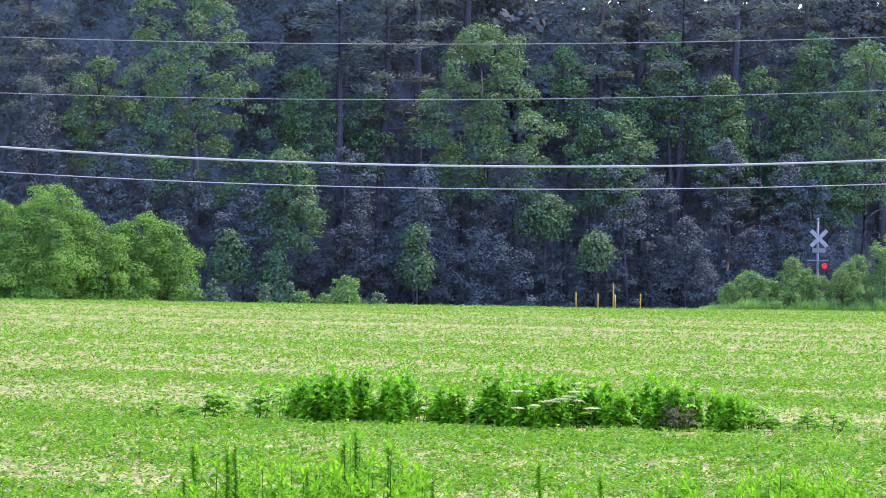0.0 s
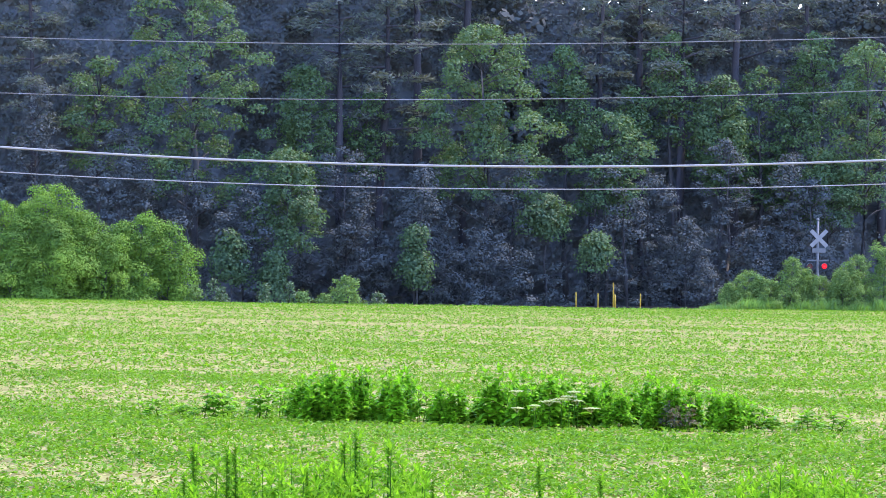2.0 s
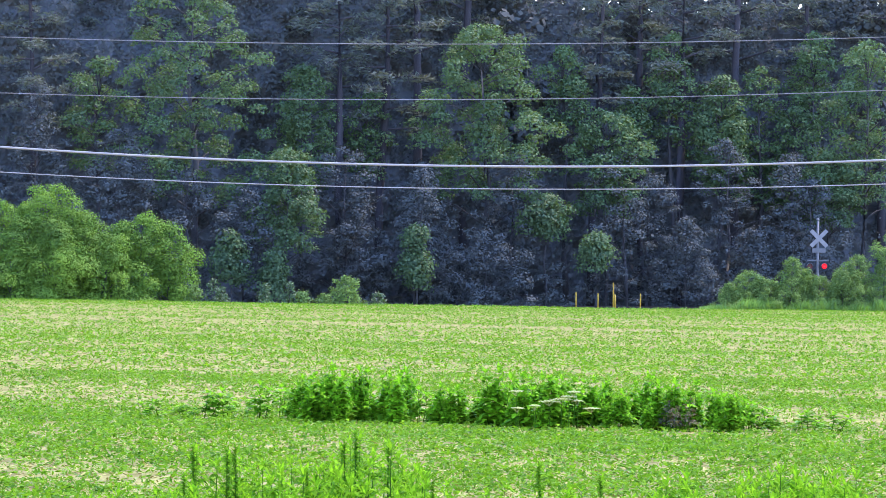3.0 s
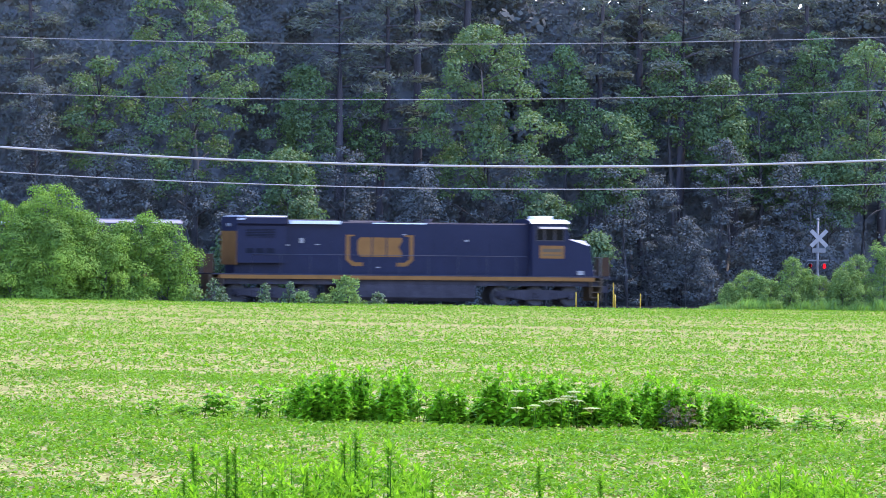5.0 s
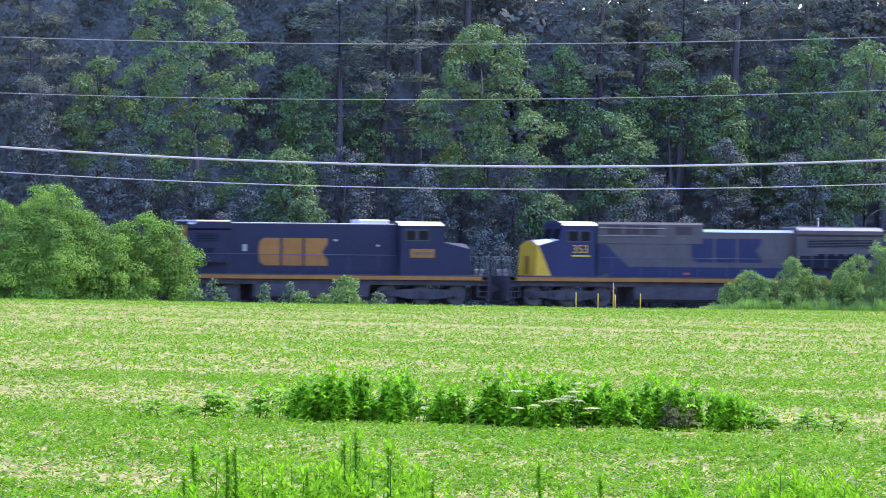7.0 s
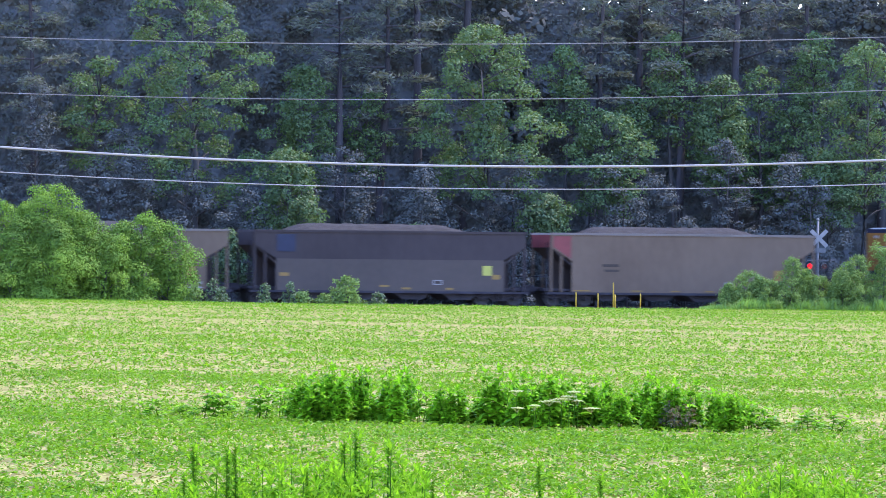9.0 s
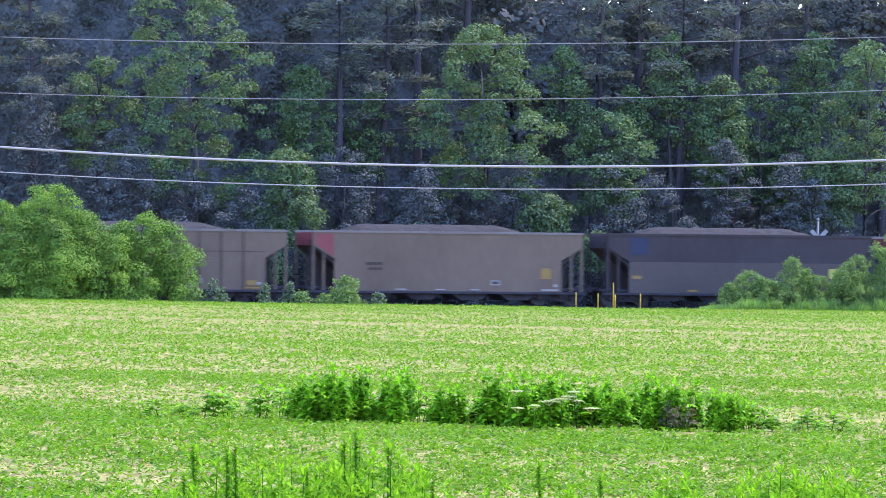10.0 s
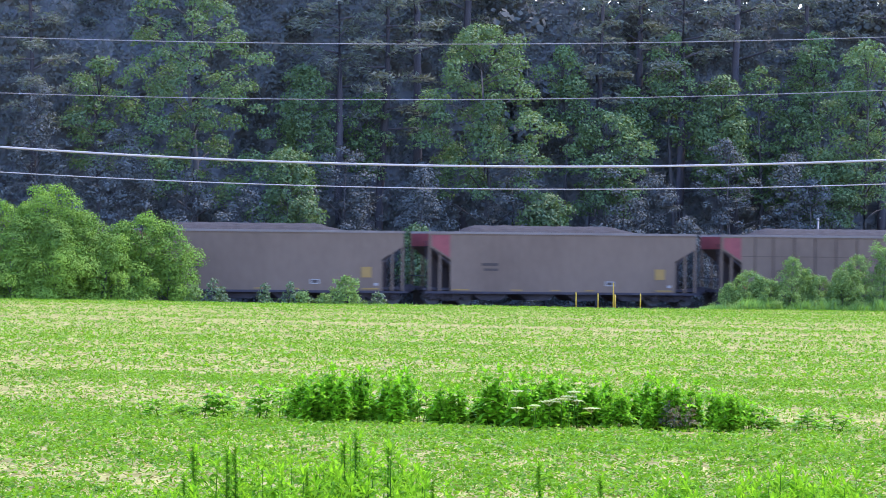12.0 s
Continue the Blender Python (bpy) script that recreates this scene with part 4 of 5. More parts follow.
def handrail(parent, x0, x1, y, z0, z1, step=1.6):
    bm = bmesh.new()
    tube(bm, [(x0, y, z0), (x0 + 0.1, y, z1), (x1 - 0.1, y, z1), (x1, y, z0)], [0.016] * 4, 6)
    x = x0 + step
    while x < x1 - 0.4:
        tube(bm, [(x, y, z0), (x, y, z1)], [0.012, 0.012], 5)
        x += step
    part("handrail", bm, M_HRAIL, parent, "thin pale handrail")


def coupler(parent, x, s):
    bm = boxes((min(x, x + 0.75 * s), max(x, x + 0.75 * s), -0.1, 0.1, 0.78, 0.98))
    box(bm, *sorted((x + 0.55 * s, x + 0.95 * s)), -0.2, 0.16, 0.70, 1.06)
    part("coupler", bm, M_UNDER, parent)


def steps(parent, x, mat_):
    for y in (-1, 1):
        side = sorted((y * 1.15, y * 1.48))
        for e in (-0.29, 0.29):
            part("step_side", boxes((x + e - 0.02, x + e + 0.02, *side, 0.42, 1.4)), mat_, parent)
        for z in (0.45, 0.75, 1.05, 1.32):
            part("step", boxes((x - 0.268, x + 0.268, *side, z - 0.03, z)), mat_, parent)


def chamfered(hw, z0, z1, c):
    return [(-hw, z0), (hw, z0), (hw, z1 - c), (hw - c, z1), (-hw + c, z1), (-hw, z1 - c)]


def emblem(parent, x0, x1, z0, z1, y, material, s, bracket):
    """The railway's mark, as three plain blocks, with brackets round them where painted so."""
    o = y + 0.012 * s
    ys = sorted((y, o))
    w, h = x1 - x0, z1 - z0
    bm = bmesh.new()
    k = 0.17 if bracket else 0.0
    a, b = x0 + w * k, x1 - w * k
    zb, zt = (z0 + h * 0.30, z1 - h * 0.08) if bracket else (z0, z1)
    g, c = b - a, zt - zb
    # three plain blocks in a row: the first rounded, the last notched
    rows = ([(0.0, 0.3), (0.02, 0.12), (0.08, 0.0), (0.31, 0.0), (0.31, 1.0), (0.08, 1.0), (0.02, 0.88), (0.0, 0.7)],
            [(0.345, 0.0), (0.635, 0.0), (0.635, 1.0), (0.345, 1.0)],
            [(0.67, 0.0), (1.0, 0.0), (1.0, 0.2), (0.92, 0.5), (1.0, 0.8), (1.0, 1.0), (0.67, 1.0)])
    for row in rows:
        prism(bm, [(b - u * g if s > 0 else a + u * g, zb + v * c) for u, v in row], *ys)
    if bracket:
        for e, d in ((x0, 1), (x1, -1)):
            q = 0.055 * w * d
            prism(bm, [(e, z0 + 0.2 * h), (e + q, z0 + 0.22 * h), (e + q, z1 - 0.05 * h), (e + 2.2 * q, z1 - 0.05 * h), (e + 2.2 * q, z1), (e, z1)], *ys)
            prism(bm, [(e, z0 + 0.2 * h), (e + q, z0 + 0.22 * h), (e + 2.4 * q, z0 + 0.12 * h), (e + 4.5 * q, z0 + 0.12 * h), (e + 4.5 * q, z0), (e + 1.8 * q, z0)], *ys)
    part("emblem", bm, material, parent, "plain emblem of three blocks")


def flush(parent, name, material, rects, y, label="", t=0.012):
    """Panels set a little proud of both sides; rects of x0, x1, z0, z1."""
    for s in (-1, 1):
        for r in rects:
            bm = boxes((r[0], r[1], *sorted((s * y, s * (y + t))), r[2], r[3]))
            part(name, bm, material, parent, label)


def text_on(parent, body, x, z, y, size, material, s):
    c = bpy.data.curves.new("road_number", "FONT")
    c.body, c.size, c.extrude, c.align_x, c.align_y = body, size, 0.006, "CENTER", "CENTER"
    c.materials.append(material)
    ob = new("road_number", c)
    ob.parent = parent
    ob.matrix_local = pose(x, y * s + 0.012 * s, z, 90, 0, 0 if s < 0 else 180)
    tagged(ob, "yellow painted number")


def locomotive(cfg):
    """A diesel locomotive with its nose at +x, 0 at its middle, rail top at z 0."""
    root = thing("locomotive", cfg["label"], "locomotive", "locomotives of the train")
    H = cfg["half"]
    body, hood = cfg["body"], cfg["hood"]
    deck = 1.55
    # frame, sill stripe, tank, bogies
    part("underframe", boxes((-H + 0.55, H - 0.55, -1.25, 1.25, 1.02, 1.31), (-H + 0.6, H - 0.6, -1.49, 1.49, 1.49, 1.55)), M_UNDER, root)
    for s in (-1, 1):
        part("sill", boxes((-H + 0.95, H - 0.95, *sorted((s * 1.40, s * 1.50)), 1.29, 1.488)), cfg["stripe"], root, "yellow painted side sill")
    bm = bmesh.new()
    prism(bm, [(-1.35, 0.38), (-1.1, 0.2), (1.1, 0.2), (1.35, 0.38), (1.4, 1.018), (-1.4, 1.018)], -cfg["tank"], cfg["tank"], "x")
    part("fuel_tank", bm, M_UNDER if cfg["plain"] else M_TANK, root, "grimy fuel tank")
    for sx in (-1, 1):
        bogie(root, sx * (H - 4.0), (-1.9, 0.0, 1.9), 0.52, 1.435, cfg["dir"])
        coupler(root, sx * (H - 0.7), sx)
        steps(root, sx * (H - 0.85), cfg["endmat"])
        bm = bmesh.new()
        prism(bm, [(sx * (H - 0.62), 0.25), (sx * (H - 0.5), 0.25), (sx * (H - 0.45), 1.5), (sx * (H - 0.62), 1.5)], -1.35, 1.35)
        part("pilot_plate", bm, cfg["endmat"], root)
        for y0, y1 in ((-1.35, -0.5), (0.5, 1.35)):
            bm = bmesh.new()
            tube(bm, [(sx * (H - 0.6), y0, deck), (sx * (H - 0.6), y0, deck + 1.0), (sx * (H - 0.6), y1, deck + 1.0), (sx * (H - 0.6), y1, deck)], [0.025] * 4, 6)
            part("end_rail", bm, M_MAST, root)
            if cfg["gates"]:
                part("end_gate", boxes((*sorted((sx * (H - 0.57), sx * (H - 0.55))), y0 + 0.04, y1 - 0.04, deck + 0.05, deck + 0.95)), M_GOLDD, root, "dull gold end gate panel")
    if cfg["gates"]:
        for a, b in ((H - 0.54, H - 0.1), (-(H - 0.1), -(H - 0.7))):
            for y in (-1.4, 1.37):
                part("side_gate", boxes((*sorted((a, b)), y, y + 0.03, deck + 0.02, deck + 1.0)), M_GATE, root, "dull gold side panel of the end platform")
        part("front_platform", boxes((H - 0.44, H - 0.05, -1.42, 1.42, deck - 0.14, deck)), M_UNDER, root)
    # hood
    x0, x1 = cfg["hood_x"]
    ht = cfg["hood_top"]
    hw = 0.98
    bm = bmesh.new()
    prism(bm, chamfered(hw, deck + 0.003, ht, 0.035), x0, x1, "x")
    part("hood", bm, hood, root)
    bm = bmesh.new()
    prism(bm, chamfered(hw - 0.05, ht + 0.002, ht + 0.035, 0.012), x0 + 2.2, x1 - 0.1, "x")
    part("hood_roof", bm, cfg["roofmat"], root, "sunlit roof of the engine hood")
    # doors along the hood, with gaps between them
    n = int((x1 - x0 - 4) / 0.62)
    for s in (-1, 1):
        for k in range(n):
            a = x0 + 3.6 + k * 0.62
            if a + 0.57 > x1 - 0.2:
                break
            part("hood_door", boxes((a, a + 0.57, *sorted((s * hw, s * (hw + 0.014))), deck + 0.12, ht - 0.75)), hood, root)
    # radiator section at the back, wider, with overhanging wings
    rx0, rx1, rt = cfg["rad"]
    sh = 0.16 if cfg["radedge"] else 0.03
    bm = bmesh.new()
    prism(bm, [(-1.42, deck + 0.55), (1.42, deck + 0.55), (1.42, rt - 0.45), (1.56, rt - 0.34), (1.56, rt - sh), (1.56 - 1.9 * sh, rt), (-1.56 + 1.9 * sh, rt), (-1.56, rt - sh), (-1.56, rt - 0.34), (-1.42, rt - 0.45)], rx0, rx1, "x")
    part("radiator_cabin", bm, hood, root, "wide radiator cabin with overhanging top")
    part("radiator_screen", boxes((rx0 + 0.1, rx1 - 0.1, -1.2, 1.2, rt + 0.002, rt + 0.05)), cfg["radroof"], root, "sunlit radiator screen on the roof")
    # edge sheets take the roof colour that has sunlight in it
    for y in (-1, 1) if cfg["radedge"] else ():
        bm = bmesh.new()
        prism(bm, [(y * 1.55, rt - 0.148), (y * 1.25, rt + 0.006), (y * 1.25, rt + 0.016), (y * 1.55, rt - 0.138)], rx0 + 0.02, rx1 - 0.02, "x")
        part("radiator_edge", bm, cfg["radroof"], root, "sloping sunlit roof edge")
    # pale lip and shoulder plate, added where sun catches the radiator roof
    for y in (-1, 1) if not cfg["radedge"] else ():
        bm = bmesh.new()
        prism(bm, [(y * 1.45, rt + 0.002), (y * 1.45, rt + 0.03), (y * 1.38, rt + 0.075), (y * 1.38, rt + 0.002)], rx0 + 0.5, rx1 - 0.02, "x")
        part("roof_lip", bm, cfg["radroof"], root, "narrow pale lip added as a sunlit line along the radiator roof")
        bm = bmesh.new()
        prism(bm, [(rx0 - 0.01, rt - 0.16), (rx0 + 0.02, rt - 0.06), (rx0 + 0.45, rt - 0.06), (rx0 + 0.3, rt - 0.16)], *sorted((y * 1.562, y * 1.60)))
        part("shoulder_plate", bm, cfg["radroof"], root, "pale plate standing for the sunlit radiator shoulder")
    for k in range(8):
        e = rx0 + 0.2 + k * (rx1 - rx0 - 0.4) / 8
        part("radiator_fin", boxes((e, e + 0.06, -1.15, 1.15, rt + 0.052, rt + 0.08)), cfg["radroof"], root)
    flush(root, "grille", M_GRILLE, [(rx0 + 0.5, rx1 - 0.6, rt - 1.05, rt - 0.62)], 1.42, "dark louvred intake")
    for s in (-1, 1):
        bm = bmesh.new()
        for k in range(5):
            box(bm, rx0 + 0.5, rx1 - 0.6, *sorted((s * 1.434, s * 1.45)), rt - 1.03 + k * 0.085, rt - 1.0 + k * 0.085)
        part("louvre", bm, hood, root)
    flush(root, "vent_panel", M_GRILLE, [(rx0 + 0.5 + k * 0.55, rx0 + 0.9 + k * 0.55, deck + 1.05, deck + 1.3) for k in range(max(2, int((rx1 - rx0 - 1) / 0.55)))], 1.42)
    if cfg["end_yellow"]:
        part("end_panel", boxes((rx0 - 0.02, rx0 - 0.003, -1.40, 1.40, deck + 0.45, rt - 0.72)), M_GOLD, root, "yellow painted rear end")
    part("hood_rear", boxes((rx0 + 0.02, rx0 + 0.5, -0.95, 0.95, deck + 0.003, deck + 0.55)), hood, root)
    for y in (-0.22, 0.22):
        bm = bmesh.new()
        tube(bm, [(rx0 - 0.02, y, rt - 0.42), (rx0 - 0.07, y, rt - 0.42)], [0.09, 0.08], 12)
        part("headlight", bm, M_WHITE, root)
    # equipment blower bulge and exhaust
    for a, b, z in cfg["roof_boxes"]:
        bm = bmesh.new()
        prism(bm, chamfered(0.72, ht + 0.036, z, 0.06), a, b, "x")
        part("roof_box", bm, cfg["roofmat"], root, "roof housing")
    bm = bmesh.new()
    tube(bm, [(1.5, 0, ht), (1.5, 0, ht + 0.22)], [0.24, 0.2], 14)
    part("exhaust_stack", bm, M_UNDER, root)
    # cab
    c0, c1 = cfg["cab"]
    ct = cfg["cab_top"]
    bm = bmesh.new()
    prism(bm, [(c0, deck + 0.004), (c1 + 0.12, deck + 0.004), (c1 + 0.12, 3.35), (c1 - cfg["rake"], ct - 0.22), (c0, ct - 0.22)], -1.47, 1.47)
    part("cab", bm, body, root)
    bm = bmesh.new()
    prism(bm, [(-1.52, ct - 0.218), (1.52, ct - 0.218), (1.42, ct - 0.12), (0.8, ct), (-0.8, ct), (-1.42, ct - 0.12)], c0 - 0.06, c1 + 0.08 - cfg["rake"], "x")
    part("cab_roof", bm, M_CABROOF, root, "cab roof coloured white as if sunlit")
    for e0, e1 in ((c0 - 0.075, c0 - 0.062), (c1 + 0.082 - cfg["rake"], c1 + 0.095 - cfg["rake"])):
        bm = bmesh.new()
        prism(bm, [(-1.53, ct - 0.23), (1.53, ct - 0.23), (1.43, ct - 0.11), (0.81, ct + 0.01), (-0.81, ct + 0.01), (-1.43, ct - 0.11)], e0, e1, "x")
        part("roof_end", bm, body, root, "blue end plate of the cab roof")
    if cfg["shade"]:
        bm = bmesh.new()
        prism(bm, chamfered(0.45, ct + 0.002, ct + 0.18, 0.05), c0 + 0.45, c0 + 1.45, "x")
        part("air_conditioner", bm, M_CABROOF, root)
    wz0, wz1 = cfg["win_z"]
    wins = cfg["wins"](c0)
    flush(root, "window_frame", M_GREY if cfg["plain"] else M_HRAIL, [(a - 0.05, b + 0.05, wz0 - 0.05, wz1 + 0.05) for a, b in wins], 1.47, "window frame")
    flush(root, "window_pane", M_GLASS, [(a, b, wz0, wz1) for a, b in wins], 1.484)
    for s in (-1, 1) if cfg["shade"] else ():
        bm = bmesh.new()
        prism(bm, [(s * 1.485, wz1 + 0.10), (s * 1.80, wz1 + 0.02), (s * 1.80, wz1 + 0.04), (s * 1.485, wz1 + 0.15)], c0 + 0.35, c0 + 1.85, "x")
        part("window_shade", bm, M_WHITE, root, "pale shade over the cab windows")
    for y0, y1 in ((-1.25, -0.15), (0.15, 1.25)):
        bm = bmesh.new()
        f = cfg["rake"] + 0.12
        for o in (0.012,):
            prism(bm, [(c1 + 0.12 - f * 0.12 + o, 3.45), (c1 + 0.12 - f * 0.8 + o, ct - 0.38), (c1 + 0.10 - f * 0.8 + o, ct - 0.38), (c1 + 0.10 - f * 0.12 + o, 3.45)], y0, y1)
        part("windscreen", bm, M_GLASS, root)
    # nose
    n1, nz, ne = cfg["nose"]
    ns, nf = nz - 0.06, nz - 0.38
    nb = c1 + 0.123
    bm = bmesh.new()
    prof = [(-1.47, deck + 0.006), (1.47, deck + 0.006), (1.47, ns), (0.55, nz), (-0.55, nz), (-1.47, ns)]
    lo = [bm.verts.new((nb, *p)) for p in prof]
    front = [(-1.43, deck + 0.006), (1.43, deck + 0.006), (1.43, nf), (0.5, nz - 0.10), (-0.5, nz - 0.10), (-1.43, nf)]
    hi = [bm.verts.new((n1 - (0.0 if p[1] < 2.5 else ne), *p)) for p in front]
    for i in range(6):
        bm.faces.new((lo[i], lo[(i + 1) % 6], hi[(i + 1) % 6], hi[i]))
    bm.faces.new(lo[::-1])
    bm.faces.new(hi)
    bmesh.ops.recalc_face_normals(bm, faces=bm.faces)
    part("nose", bm, body, root)
    if cfg["yellow_nose"]:
        bm = bmesh.new()
        d = 0.012
        # front sheet, and a raked piece along each side
        fr = [(n1 + d, -1.43, deck + 0.02), (n1 + d, 1.43, deck + 0.02), (n1 - ne + d, 1.42, nf - 0.01), (n1 - ne + d, 0.5, nz - 0.115), (n1 - ne + d, -0.5, nz - 0.115), (n1 - ne + d, -1.42, nf - 0.01)]
        v = [bm.verts.new(p) for p in fr]
        w = [bm.verts.new((p[0] - 0.008, p[1], p[2])) for p in fr]
        bm.faces.new(v)
        bm.faces.new(w[::-1])
        for i in range(6):
            bm.faces.new((w[i], w[(i + 1) % 6], v[(i + 1) % 6], v[i]))
        bmesh.ops.recalc_face_normals(bm, faces=bm.faces)
        part("nose_front", bm, M_YEL, root, "yellow nose front")
        for s in (-1, 1):
            bm = bmesh.new()
            prism(bm, [(n1 + 0.004, deck + 0.02), (n1 - ne + 0.01, nf - 0.01), (n1 - ne - 0.05, nf - 0.01), (n1 - 0.85, deck + 0.02)], *sorted((s * 1.40, s * 1.478)))
            part("nose_side_stripe", bm, M_YEL, root, "raked yellow flank of the nose")
    for y in (-1, 1):
        # sheet on each slope of the nose top; where grey, sunlight is in its colour
        bm = bmesh.new()
        c = [(nb + 0.02, y * 1.45, ns), (nb + 0.02, y * 0.55, nz), (n1 - ne - 0.02, y * 0.5, nz - 0.10), (n1 - ne - 0.02, y * 1.41, nf)]
        v = [bm.verts.new((p[0], p[1], p[2] + 0.004)) for p in c]
        w = [bm.verts.new((p[0], p[1], p[2] + 0.016)) for p in c]
        bm.faces.new(v)
        bm.faces.new(w)
        for i in range(4):
            bm.faces.new((v[i], v[(i + 1) % 4], w[(i + 1) % 4], w[i]))
        bmesh.ops.recalc_face_normals(bm, faces=bm.faces)
        part("nose_top", bm, cfg["nosetop"], root, "sloping nose top")
    part("nose_door", boxes((n1 + 0.01, n1 + 0.03, -0.3, 0.3, deck + 0.1, 2.6)), body if not cfg["yellow_nose"] else M_GOLD, root)
    for y in (-0.5, 0.5):
        bm = bmesh.new()
        tube(bm, [(H - 0.66, y, 1.78), (H - 0.58, y, 1.78)], [0.11, 0.10], 12)
        box(bm, H - 0.72, H - 0.64, y - 0.05, y + 0.05, deck, 1.72)
        part("ditch_light", bm, M_WHITE, root, "round ditch light")
    for s in (-1, 1):
        handrail(root, x0 + 0.4, c0 - 0.15, s * 1.46, deck, deck + 1.0)
    # markings
    flush(root, "small_placard", M_WHITE, cfg["placards"], hw + 0.016)
    return root


def unit(root, s, back=False):
    s -= 0.47
    UNITS.append((root, s, back))
    root.matrix_world = pose(*on_track(s), 0, 0, 18 + (180 if back else 0))


def train_locomotives():
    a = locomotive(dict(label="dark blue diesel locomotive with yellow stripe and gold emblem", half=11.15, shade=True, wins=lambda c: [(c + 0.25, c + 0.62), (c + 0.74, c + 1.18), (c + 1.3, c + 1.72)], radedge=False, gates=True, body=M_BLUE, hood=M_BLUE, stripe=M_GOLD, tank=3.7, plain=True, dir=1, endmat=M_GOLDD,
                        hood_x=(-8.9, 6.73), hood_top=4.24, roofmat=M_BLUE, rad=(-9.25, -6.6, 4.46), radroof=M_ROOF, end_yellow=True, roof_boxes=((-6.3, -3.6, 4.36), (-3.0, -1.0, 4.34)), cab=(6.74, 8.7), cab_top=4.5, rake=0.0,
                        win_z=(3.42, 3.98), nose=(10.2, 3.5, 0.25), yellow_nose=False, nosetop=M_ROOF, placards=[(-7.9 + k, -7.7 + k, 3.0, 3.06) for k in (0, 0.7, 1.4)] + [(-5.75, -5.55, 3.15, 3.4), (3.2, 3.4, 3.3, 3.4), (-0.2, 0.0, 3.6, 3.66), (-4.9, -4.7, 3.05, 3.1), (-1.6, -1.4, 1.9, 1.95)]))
    # white strips along the hood top stand in for sunlit lines
    flush(a, "sunlit_duct", M_CABROOF, [(-6.35, -3.6, 4.13, 4.30)], 0.99, "white strip painted as a sunlit duct edge", 0.25)
    flush(a, "sunlit_strip", M_CABROOF, [(-1.8, 1.1, 4.175, 4.235)], 0.985, "thin white strip painted as a sunlit roof line", 0.03)
    for s in (-1, 1):
        emblem(a, -3.25, 0.4, 1.98, 3.6, s * 0.998, M_GOLD, s, True)
    flush(a, "number_panel", M_GOLD, [(7.16, 8.5, 2.47, 3.14)], 1.47, "plain gold number panel")
    flush(a, "number_bar", M_GOLDD, [(7.3, 8.36, 2.62, 2.68), (7.3, 8.36, 2.8, 2.98)], 1.483, "", 0.004)
    flush(a, "placard", M_WHITE, [(9.25, 9.6, 1.62, 1.84)], 1.47)
    unit(a, 7.75)

    b = locomotive(dict(label="faded blue and grey locomotive with a yellow nose, running backwards", half=11.2, shade=False, wins=lambda c: [(c + 0.32, c + 0.82), (c + 0.98, c + 1.52)], radedge=True, gates=False, body=M_BLUE2, hood=M_GREY, stripe=M_GOLD, tank=3.7, plain=False, dir=-1, endmat=M_UNDER,
                        hood_x=(-9.8, 5.65), hood_top=4.05, roofmat=M_ROOFD, rad=(-10.2, -5.35, 4.22), radroof=M_ROOFD, end_yellow=False, roof_boxes=(), cab=(5.9, 7.8), cab_top=4.42, rake=0.12,
                        win_z=(3.40, 3.90), nose=(9.2, 3.5, 0.12), yellow_nose=True, nosetop=M_ROOF, placards=[(-2.6, -2.3, 3.35, 3.42), (0.9, 1.1, 3.5, 3.65), (-7.4, -7.2, 3.2, 3.3)]))
    bm = bmesh.new()
    prism(bm, chamfered(1.03, 3.3, 4.42, 0.12), -0.2, 5.68, "x")
    part("inertial_cabin", bm, M_GREY, b, "tall grey equipment cabin")
    flush(b, "intake_grille", M_REDGR, [(4.35 - k * 1.0, 5.1 - k * 1.0, 3.78, 4.25) for k in range(3)] + [(0.4, 1.3, 3.78, 4.2)], 1.03, "rusty intake grille")
    for s in (-1, 1):
        for z in (3.70, 4.10):
            bm = bmesh.new()
            tube(bm, [(5.6, s * 1.08, z), (1.9, s * 1.08, z)], [0.025, 0.025], 6)
            part("grab_rail", bm, M_MAST, b)
        # blue zones painted on the grey hood
        bm = bmesh.new()
        prism(bm, [(5.66, 1.56), (3.9, 2.06), (5.2, 3.25), (5.66, 3.25)], *sorted((s * 0.996, s * 1.012)))
        part("blue_panel", bm, M_BLUE2, b, "blue raked panel")
        part("blue_band", boxes((-9.7, 5.0, *sorted((s * 0.998, s * 1.016)), 1.57, 2.08)), M_BLUE2, b, "blue band along the hood foot")
        emblem(b, -3.5, 0.4, 2.35, 3.6, s * 0.998, M_BLUE2, s, False)
        text_on(b, "353", 6.75, 2.95, 1.472, 0.60, M_YEL, s)
        part("number_bar", boxes((6.2, 7.2, *sorted((s * 1.472, s * 1.484)), 2.58, 2.66)), M_YEL, b)
    # another white strip, sunlight painted along the hood's upper edge
    flush(b, "roof_edge", M_CABROOF, [(-5.3, -0.25, 3.93, 4.07)], 0.86, "white strip painted as a sunlit roof edge", 0.16)
    flush(b, "lower_door", M_GRILLE, [(-9.3 + k * 0.78, -8.6 + k * 0.78, 2.12, 2.75) for k in range(5)], 1.42, "dark equipment door")
    flush(b, "red_lens", M_RED, [(0.5, 0.85, 1.68, 1.8)], 1.02)
    unit(b, -14.6, True)

